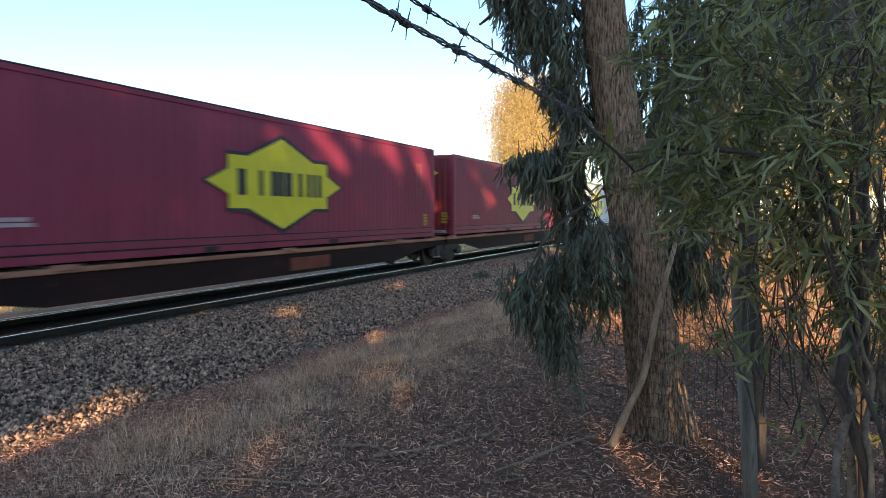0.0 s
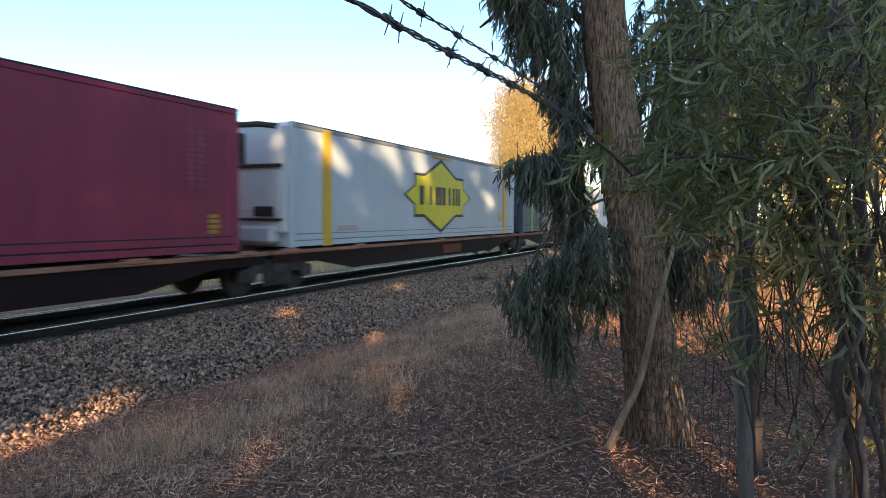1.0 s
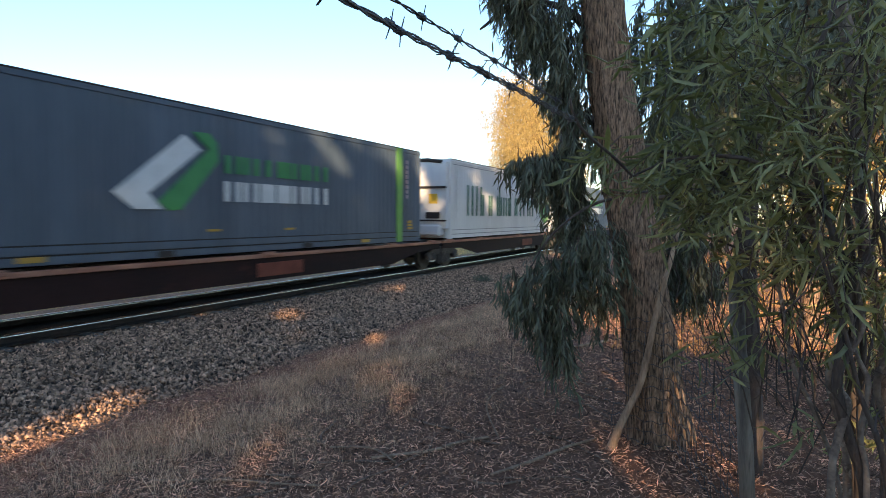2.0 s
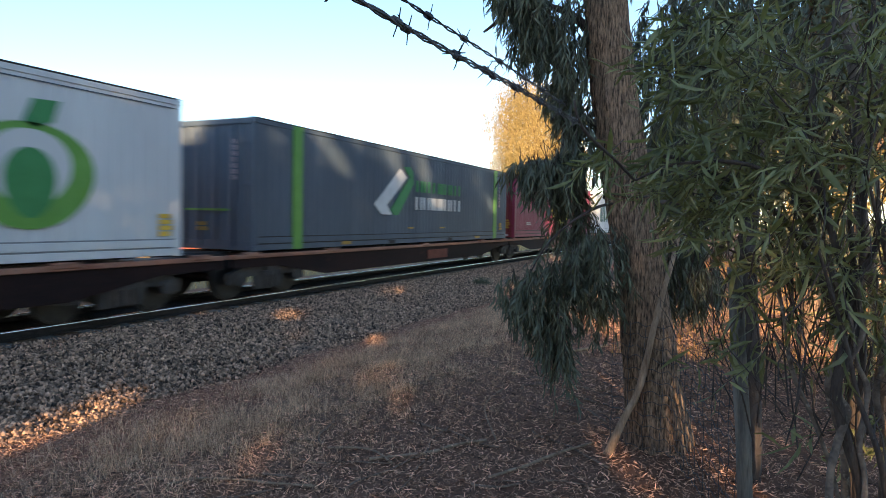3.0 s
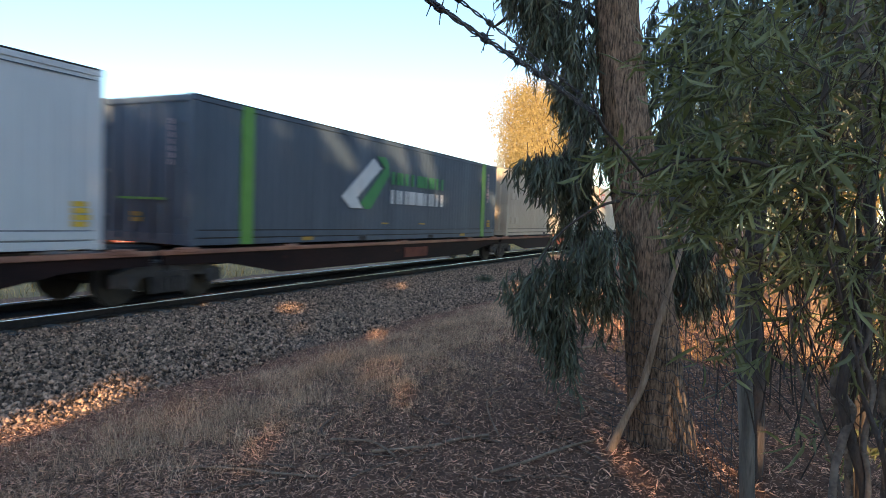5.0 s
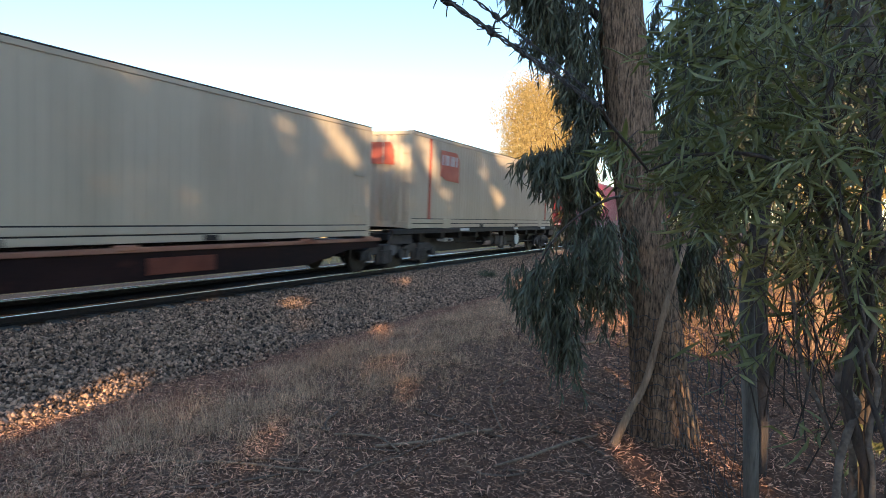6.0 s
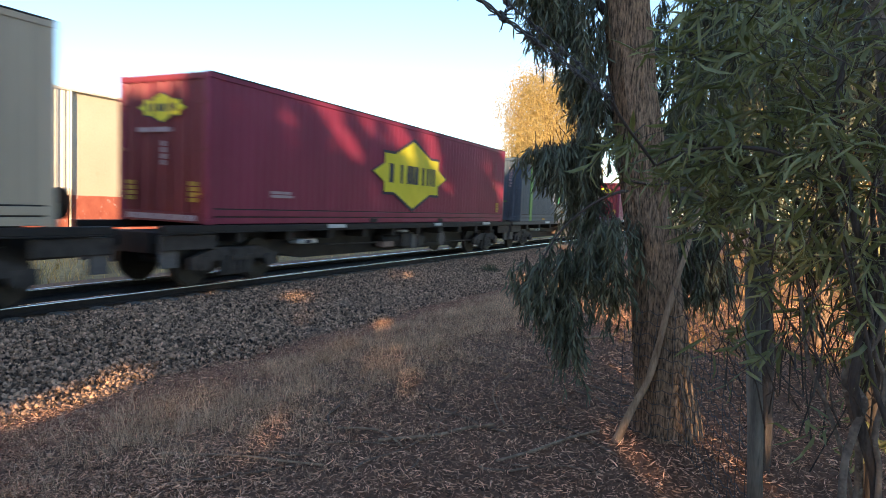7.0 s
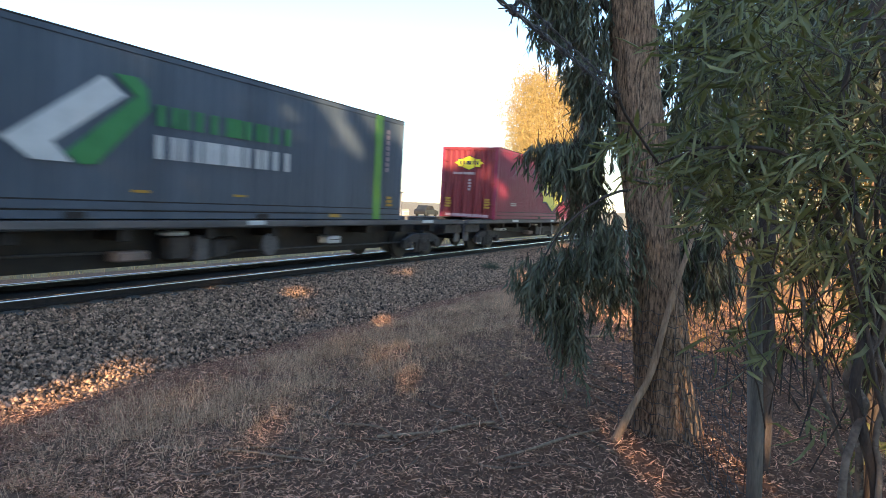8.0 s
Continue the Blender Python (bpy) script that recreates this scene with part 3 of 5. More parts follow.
def grocer_container():
    c = container(14.7, 2.85, WHITE, WHITE, "white refrigerated container with dark green strips and fruit emblem", rail_gap_shade=GAP_TRIM_GREY, pockets=False)
    for start, end, h, n in ((1.52, 3.0, 1.15, 4), (3.08, 3.92, 0.84, 2), (4.04, 4.88, 0.84, 2), (4.98, 5.12, 1.26, 1), (5.22, 6.34, 0.80, 4), (6.42, 7.22, 0.84, 2), (7.34, 7.48, 0.82, 1), (7.86, 8.0, 1.02, 1), (8.36, 9.12, 1.22, 2), (9.32, 9.92, 0.84, 2)):
        for f in range(n):
            u = start if n == 1 else start + f * (end - start - 0.14) / (n - 1)
            part("strip", box(u, u + 0.14, -0.016, 0.0, 0.83, 0.83 + h), PINE, c, "dark green strip")
    ring = [(11.95 + 1.12 * math.cos(a) * (0.9 + 0.1 * math.sin(a)), 1.28 + 0.78 * math.sin(a)) for a in np.linspace(0, 2 * math.pi, 28, endpoint=False)]
    part("emblem", plate(ring, -0.012, 0.0), LIME, c, "round green emblem")
    part("emblem_core", plate([(11.95 + (p - 11.95) * 0.62, 1.40 + (q - 1.28) * 0.72) for p, q in ring], -0.016, -0.010), WHITE, c)
    part("emblem_seed", plate([(11.95 + (p - 11.95) * 0.38, 1.18 + (q - 1.28) * 0.66) for p, q in ring], -0.020, -0.014), EMERALD, c, "darker green centre")
    part("emblem_stalk", plate([(11.85, 2.05), (12.0, 2.4), (12.4, 2.42), (12.3, 2.1), (12.05, 1.98)], -0.012, 0.0), EMERALD, c, "green stalk")
    marks(c, 14.2, 0.35, 0.28, 0.42, 4, STRIPE)
    marks(c, 0.5, 0.7, 0.3, 1.9, 14, PALE)
    part("fold_line", box(0.15, 14.55, -0.004, 0.012, 2.66, 2.675), GREY, c)
    cooling_unit(c, 2.85)
    part("warning_plate", box(-0.242, -0.23, 0.4, 0.75, 1.25, 1.6), STRIPE, c, "amber warning plate")
    return c


def cream_container():
    c = container(15.4, 2.95, CREAM, CREAM, "plain faded cream steel container, lightly stained")
    for x in (0.5, 1.1, 14.6):
        for z in (0.55, 1.6):
            part("vent", box(x, x + 0.42, -0.012, 0.02, z, z + 0.3, 0.01), CREAM, c)
    door_end(c, 2.95, CREAM)
    return c


def cream_badge_container():
    c = container(15.7, 3.0, CREAM, CREAM, "cream steel container with orange-red badge and thin stripes")
    part("badge", plate([(2.05, 1.75), (2.05, 2.6), (3.3, 2.6), (3.52, 2.35), (3.52, 1.58), (2.5, 1.62)], -0.012, 0.0), ORANGE_RED, c, "orange-red badge")
    for i in range(3):
        letter_bars(c, "badge_strip", PALE, 2.12 + i * 0.43, 2.12, 0.36, 0.34, (0.0, 1.0))
    for x in (1.25, 14.3):
        part("stripe", box(x, x + 0.12, -0.010, 0.02, 0.3, 2.88), ORANGE_RED, c, "thin faded red stripe")
    end = plate([(0.7, 2.0), (0.7, 2.65), (1.75, 2.65), (1.9, 2.4), (1.9, 1.95)], -0.012, 0.0)
    bmesh.ops.transform(end, matrix=Matrix.Rotation(radians(-90), 4, "Z") @ Matrix.Translation((-WIDE, 0, 0)), verts=end.verts)
    part("badge", end, ORANGE_RED, c, "orange-red end badge")
    for k in (2.4, 13.2):
        part("side_box", box(k, k + 0.55, -0.012, 0.03, 0.0, 0.32, 0.01), CREAM, c)
    door_end(c, 3.0, CREAM)
    return c


# ---- wagons ----
def wheelset(parent, x):
    """Axle and two wheels, turning about the axle; their poses are in the wagon's space."""
    w = new("wheelset")
    w.parent = parent
    w.location = (x, 1.25, RAIL_Z_UP + 0.46)
    bm = tube([(0, -0.95, 0), (0, 0.95, 0)], 0.075, 10)
    part("axle", bm, WHEEL_STEEL, w)
    for y in (-0.7525, 0.7525):
        s = 1 if y > 0 else -1
        bm = disc(0, y - 0.065, y + 0.065, 0, 0.44, 32)
        disc(0, y - s * 0.07 - 0.012, y - s * 0.07 + 0.012, 0, 0.475, 32, bm)
        disc(0, y - 0.09, y + 0.09, 0, 0.13, 16, bm)
        for k in range(6):
            a = k * math.pi / 3
            disc(math.cos(a) * 0.25, y - 0.072, y + 0.072, math.sin(a) * 0.25, 0.04, 8, bm)
        part("wheel", bm, WHEEL_STEEL, w)
    WHEELS.append(w)
    return w


def bogie(parent, x):
    """A cast three-piece bogie with springs."""
    zc = RAIL_Z_UP + 0.46
    for y in (0.12, 2.28):
        bm = plate([(x - 1.22, zc - 0.10), (x - 1.22, zc + 0.12), (x - 0.62, zc + 0.30), (x + 0.62, zc + 0.30), (x + 1.22, zc + 0.12), (x + 1.22, zc - 0.10), (x + 1.0, zc - 0.12), (x + 0.80, zc + 0.02),
                    (x + 0.46, zc + 0.05), (x + 0.42, zc - 0.26), (x - 0.42, zc - 0.26), (x - 0.46, zc + 0.05), (x - 0.80, zc + 0.02), (x - 1.0, zc - 0.12)], y, y + 0.10)
        part("side_frame", bm, BOGIE_STEEL, parent, "cast steel bogie side frame")
        for k in (-0.24, -0.08, 0.08, 0.24):
            part("spring", tube([(x + k, y - 0.03, zc - 0.24 + j * 0.02) for j in range(20)], [0.055 + 0.012 * (j % 2) for j in range(20)], 10), BOGIE_STEEL, parent)
        for k in (-0.9, 0.9):
            part("axle_box", disc(x + k, y - 0.07, y + 0.12, zc, 0.13, 14), BOGIE_STEEL, parent)
    part("bolster", box(x - 0.2, x + 0.2, 0.05, 2.45, zc + 0.02, zc + 0.30, 0.03), BOGIE_STEEL, parent)
    for k in (-0.9, 0.9):
        wheelset(parent, x + k)


WHEELS = []
RAIL_Z_UP = RAIL_Z      # wagons stand with their origin at z = 0


def bogie_only_rear(long, rear=-0.45, front=None):
    """Low articulated platform: deep belly sill, one shared bogie at its rear joint."""
    w = tagged(new("flat_wagon"), "low articulated container wagon with rusty deck edge", "wagon", "wagons of the train")
    for y in (0.0, 2.38):
        part("deck_edge", box(0.05, long - 0.05, y - 0.03, y + 0.12, 0.84, 0.925, 0.01), DECK_RUST, w, "rust-orange deck edge")
        part("side_sill", plate([(0.1, 0.84), (long - 0.1, 0.84), (long - 0.1, 0.66), (long - 1.6, 0.64), (long - 3.3, 0.345), (3.3, 0.345), (1.6, 0.64), (0.1, 0.66)], y + 0.02, y + 0.06), SILL_BROWN, w, "deep dark brown belly sill")
        part("sill_panel", box(9.0, 10.55, y + (0.0 if y < 1 else 0.06), y + (0.02 if y < 1 else 0.08), 0.43, 0.73, 0.008), RUST_PANEL, w, "faded rust-red panel")
        for k in range(9):
            x = 3.6 + k * (long - 7.2) / 8
            part("rib", box(x, x + 0.05, y + 0.06, y + 0.10, 0.37, 0.83), SILL_BROWN, w)
        for x in (0.45, 3.4, long * 0.5, long - 3.6, long - 0.9):
            part("twist_lock", box(x, x + 0.45, y - 0.05, y + 0.10, 0.87, 0.97, 0.02), DECK_RUST, w)
    part("centre_sill", box(0.1, long - 0.1, 1.0, 1.5, 0.5, 0.85, 0.02), STEEL_DARK, w)
    for k in range(10):
        x = 0.5 + k * (long - 1.3) / 9
        part("cross_beam", box(x, x + 0.25, 0.05, 2.4, 0.66, 0.84, 0.01), STEEL_DARK, w)
    part("brake_reservoir", tube([(long * 0.3, 0.6, 0.5), (long * 0.3 + 1.1, 0.6, 0.5)], 0.17, 14), STEEL_DARK, w)
    part("joint_plate", box(long - 0.15, long + 0.75, 0.75, 1.75, 0.62, 0.95, 0.04), STEEL_DARK, w)
    bogie(w, long - rear)
    if front is not None:
        bogie(w, front)
    return w


def bogie_both(long, front=1.95, rear=1.95, deck=None, hatch=False, pale_disc=False):
    """Separate container flat with two bogies, couplers, brake gear and end steps."""
    w = tagged(new("container_flat"), "black skeletal container wagon with grimy brake gear", "wagon", "wagons of the train")
    for y in (0.0, 2.38):
        part("deck_edge", box(0.0, long, y - 0.02, y + 0.12, 1.03, 1.156, 0.01), deck or STEEL_DARK, w)
        part("deck_flange", box(0.0, long, y - 0.035, y + 0.10, 1.005, 1.03, 0.004), STEEL_DARK, w)
        for x, k in ((4.8, 0.75), (10.6, 0.5), (long - 3.1, 0.7)):
            part("deck_plate", box(x, x + k, y - 0.04, y + 0.1, 1.06, 1.15, 0.008), PALE, w, "scuffed pale deck plate")
    part("centre_sill", plate([(0.2, 1.0), (long - 0.2, 1.0), (long - 0.2, 0.62), (long - 3.0, 0.58), (long - 4.6, 0.30), (4.6, 0.30), (3.0, 0.58), (0.2, 0.62)], 0.62, 1.7), STEEL_DARK, w)
    for k in range(12):
        x = 0.3 + k * (long - 0.9) / 11
        part("cross_beam", box(x, x + 0.22, 0.05, 2.4, 0.80, 1.0, 0.01), STEEL_DARK, w)
    gear = ((3.96, 0.72, 0.68, 0.11, PALE, "data_plate"), (7.8, 0.6, 0.44, 0.17, GEAR_TAN, "equipment_box"), (8.85, 0.5, 0.42, 0.42, BOGIE_STEEL, "equipment_box"), (9.45, 0.35, 0.36, 0.5, DECK_GREY, "brake_valve"),
            (9.9, 0.4, 0.40, 0.36, BOGIE_STEEL, "brake_valve"), (8.8, 0.45, 0.86, 0.08, PALE, "data_plate"))
    for x, wd, z, h, m, nm in gear:
        part(nm, box(x, x + wd, 0.18, 0.5, z, z + h, 0.03), m, w)
    part("data_mark", box(4.2, 4.42, 0.172, 0.182, 0.70, 0.77), NAVY, w, "dark blue mark")
    part("brake_rod", tube([(5.2, 0.3, 0.62), (7.6, 0.3, 0.60)], 0.022, 8), BOGIE_STEEL, w)
    part("brake_rod", tube([(10.4, 0.3, 0.50), (long - rear - 1.0, 0.3, 0.46)], 0.022, 8), BOGIE_STEEL, w)
    if hatch:
        part("hatch", box(13.65, 14.15, 0.16, 0.5, 0.56, 0.74, 0.02), PALE, w, "pale hatch with a dark slot")
        part("hatch_slot", box(13.7, 14.1, 0.150, 0.165, 0.65, 0.67), STEEL_DARK, w)
    if not deck:
        part("brake_stand", box(long - 0.42, long - 0.34, 0.86, 0.94, 1.0, 1.5, 0.01), STEEL_DARK, w)
        part("brake_stand_wheel", tube([(long - 0.33, 0.9, 1.5), (long - 0.27, 0.9, 1.5)], 0.26, 20), STEEL_DARK, w, "dark brake stand wheel")
    part("hand_brake_wheel", disc(11.46, 0.12, 0.18, 0.62, 0.24, 24), PALE if pale_disc else DECK_GREY, w, "flat brake wheel disc")
    part("brake_reservoir", tube([(long * 0.44, 0.42, 0.62), (long * 0.44 + 1.2, 0.42, 0.62)], 0.19, 14), STEEL_DARK, w)
    for x, s in ((0.0, -1), (long, 1)):
        part("coupler", box(min(x, x + s * 0.75), max(x, x + s * 0.75), 1.12, 1.38, 0.72, 0.98, 0.04), STEEL_DARK, w)
        for y in (0.1, 2.3):
            part("step", box(x - 0.06 - (0.3 if s > 0 else -0.1), x + 0.06 - (0.05 if s > 0 else -0.35), y, y + 0.08, 0.38, 0.98, 0.01), DECK_GREY, w, "grey end step")
        part("end_panel", box(min(x, x - s * 1.3), max(x, x - s * 1.3), 0.04, 0.09, 0.70, 0.98, 0.01), BOGIE_STEEL, w)
    bogie(w, front)
    bogie(w, long - rear)
    return w


SPEED = 26.7
LOW, HIGH = 0.975, 1.16
FACE = 9.3
# kind, where its front end stands at the start, height of its base
CONSIST = (("red", 3.35, LOW), ("red", 20.85, LOW), ("white", 38.4, LOW), ("slate", 55.65, LOW), ("grocer", 73.9, LOW), ("slate", 90.5, LOW), ("red", 107.6, LOW), ("grocer", 125.6, LOW), ("slate", 142.1, LOW),
           ("cream", 159.5, LOW), ("cream_badge", 177.15, HIGH), ("red", 195.75, HIGH), ("slate", 213.9, HIGH), ("red", 237.4, HIGH))
LENGTHS = {"red": 15.9, "white": 15.9, "slate": 15.9, "grocer": 14.7, "cream": 15.4, "cream_badge": 15.7}
MOVING = []
RAKE_END, RAKE_START = {4: 2.3}, {5: 1.35}     # where a bogie stands in from the platform end


def build_train():
    makers = {"red": red_container, "white": white_badge_container, "slate": slate_container, "grocer": grocer_container, "cream": cream_container, "cream_badge": cream_badge_container}
    first = {}
    for kind, x, z in CONSIST:
        if kind in first:
            ob = copy_thing(first[kind], pose(x, FACE, z))
        else:
            ob = first[kind] = makers[kind]()
            ob.matrix_basis = pose(x, FACE, z)
        tagged(ob, group="containers on the train")
        MOVING.append((ob, x, FACE, z))
    for i, (kind, x, z) in enumerate(CONSIST):
        after = CONSIST[i + 1][1] if i + 1 < len(CONSIST) else x + 17.4
        if z == LOW:
            start = x - 0.7
            end = x + LENGTHS[kind] + 0.65
            nxt = (after - 0.7) if i + 1 < len(CONSIST) and CONSIST[i + 1][2] == LOW else end
            span = max(nxt, end) - start - 0.05
            ob = bogie_only_rear(span, RAKE_END.get(i, -0.45), RAKE_START.get(i))
        else:
            start = x - 1.0
            if i == 12:
                ob = bogie_both(21.35, 1.95, 2.75, DECK_GREY, True)
            elif i == 13:
                start = x - 2.75
                ob = bogie_both(20.3, 2.45, 2.0, DECK_GREY)
            else:
                ob = bogie_both(LENGTHS[kind] + 1.95, 1.95, 2.35, pale_disc=i == 10)
        ob.matrix_basis = pose(start, FACE, 0)
        MOVING.append((ob, start, FACE, 0))
    # the platform ahead carries the first joint's bogie
    lead = bogie_only_rear(16.0)
    MOVING.append((lead, 3.35 - 0.7 - 16.05, FACE, 0))


build_train()

# ---- foliage tools ----
def leaf_mesh(name, base, way, size, width, material, bend=0.15):
    """Many narrow leaves: base points, directions, lengths and widths."""
    n = len(base)
    way = way / np.linalg.norm(way, axis=1, keepdims=True)
    ref = rng.normal(size=(n, 3))
    side = np.cross(way, ref)
    side /= np.linalg.norm(side, axis=1, keepdims=True)
    up = np.cross(side, way)
    L = size[:, None]
    w = width[:, None]
    sag = up * L * bend * rng.normal(size=(n, 1))
    v = np.stack([base, base + way * L * 0.30 + side * w * 0.45 + sag * 0.5, base + way * L * 0.62 + side * w * 0.40 + sag * 0.8, base + way * L - sag * 0.2,
                  base + way * L * 0.62 - side * w * 0.40 + sag * 0.8, base + way * L * 0.30 - side * w * 0.45 + sag * 0.5], 1)
    f = np.arange(n * 6).reshape(n, 6)
    quads = np.concatenate([f[:, [0, 1, 5, 5]][:, :3], f[:, [1, 2, 4]], f[:, [1, 4, 5]], f[:, [2, 3, 4]]])
    return raw(name, v.reshape(-1, 3), quads, material)


def folded_leaves(name, base, way, size, width, material, curl=0.2):
    """Broader leaves with a raised midrib crease and a curl along their length."""
    n = len(base)
    way = way / np.linalg.norm(way, axis=1, keepdims=True)
    side = np.cross(way, rng.normal(size=(n, 3)))
    side /= np.linalg.norm(side, axis=1, keepdims=True)
    up = np.cross(side, way)
    L, w = size[:, None], width[:, None]
    c = L * curl * rng.normal(size=(n, 1))
    m1, m2 = base + way * L * 0.28 + up * c * 0.5, base + way * L * 0.64 + up * c * 0.6
    tip = base + way * L - up * c * 0.3
    lift = up * w * 0.22
    v = np.stack([base, m1, m2, tip, m1 + side * w * 0.45 + lift, m2 + side * w * 0.42 + lift, m1 - side * w * 0.45 + lift, m2 - side * w * 0.42 + lift], 1)
    o = (np.arange(n) * 8)[:, None]
    f = np.concatenate([o + q for q in ([0, 4, 1], [0, 1, 6], [4, 5, 2], [4, 2, 1], [6, 1, 2], [6, 2, 7], [5, 3, 2], [2, 3, 7])])
    return raw(name, v.reshape(-1, 3), f, material)


def inside(n):
    p = rng.normal(size=(n, 3))
    p /= np.linalg.norm(p, axis=1, keepdims=True)
    return p * rng.random((n, 1)) ** 0.4


def spray_cloud(clusters, leaves_each, length, leaf_len, leaf_w, droop, spread, lean=(0, 0, 0)):
    """Twigs that hang or reach inside lumps (centre, radii along the yard's axes, count); returns leaf data and twig lines."""
    B, D, S, W, twigs = [], [], [], [], []
    for centre, (ra, rb, rz), n in clusters:
        pts = inside(n)
        pos = np.array(centre)[None] + pts[:, :1] * ra * np.array(FWD) + pts[:, 1:2] * rb * np.array(RIGHT) + pts[:, 2:] * rz * np.array((0, 0, 1.0))
        for p in pos:
            head = np.array((*rng.normal(size=2) * spread, -droop + 0.25 * rng.normal())) + np.array(lean)
            head /= np.linalg.norm(head)
            ln = length * (0.6 + 0.8 * rng.random())
            curve = [p]
            h = head.copy()
            for k in range(4):
                h = h + np.array((0, 0, -0.25 * droop)) + 0.12 * rng.normal(size=3)
                h /= np.linalg.norm(h)
                curve.append(curve[-1] + h * ln / 4)
            twigs.append(curve)
            t = rng.random(leaves_each) * 4
            i = np.minimum(t.astype(int), 3)
            cv = np.array(curve)
            at = cv[i] + (cv[i + 1] - cv[i]) * (t - i)[:, None]
            d = (cv[i + 1] - cv[i]) / (ln / 4) * 0.6 + np.array((0, 0, -droop)) * 0.6 + spread * rng.normal(size=(leaves_each, 3))
            B.append(at)
            D.append(d)
            S.append(leaf_len * (0.6 + 0.7 * rng.random(leaves_each)))
            W.append(leaf_w * (0.7 + 0.6 * rng.random(leaves_each)))
    return np.concatenate(B), np.concatenate(D), np.concatenate(S), np.concatenate(W), twigs


def twig_mesh(name, lines, r, material):
    V, F = [], []
    for line in lines:
        o = len(V)
        for k, p in enumerate(line):
            rr = r * (1 - 0.16 * k)
            for a in range(3):
                V.append((p[0] + rr * math.cos(a * 2.094), p[1] + rr * math.sin(a * 2.094), p[2] + rr * 0.3 * (a - 1)))
        for k in range(len(line) - 1):
            for a in range(3):
                F.append((o + k * 3 + a, o + k * 3 + (a + 1) % 3, o + (k + 1) * 3 + (a + 1) % 3, o + (k + 1) * 3 + a))
    return raw(name, V, F, material)


def smooth_line(points, steps=6):
    """More points along a bent line."""
    p = [np.array(q, float) for q in points]
    out = []
    for i in range(len(p) - 1):
        a, b = p[max(i - 1, 0)], p[min(i + 2, len(p) - 1)]
        for k in range(steps):
            t = k / steps
            out.append(0.5 * (2 * p[i] + (p[i + 1] - a) * t + (2 * a - 5 * p[i] + 4 * p[i + 1] - b) * t * t + (3 * p[i] - a - 3 * p[i + 1] + b) * t ** 3))
    out.append(p[-1])
    return out


def limb(name, points, r0, r1, material, parent, sides=10, rough=0.25, label=""):
    line = smooth_line(points)
    n = len(line)
    rad = [r0 + (r1 - r0) * i / (n - 1) for i in range(n)]
    return part(name, tube(line, rad, sides, None, rough), material, parent, label)


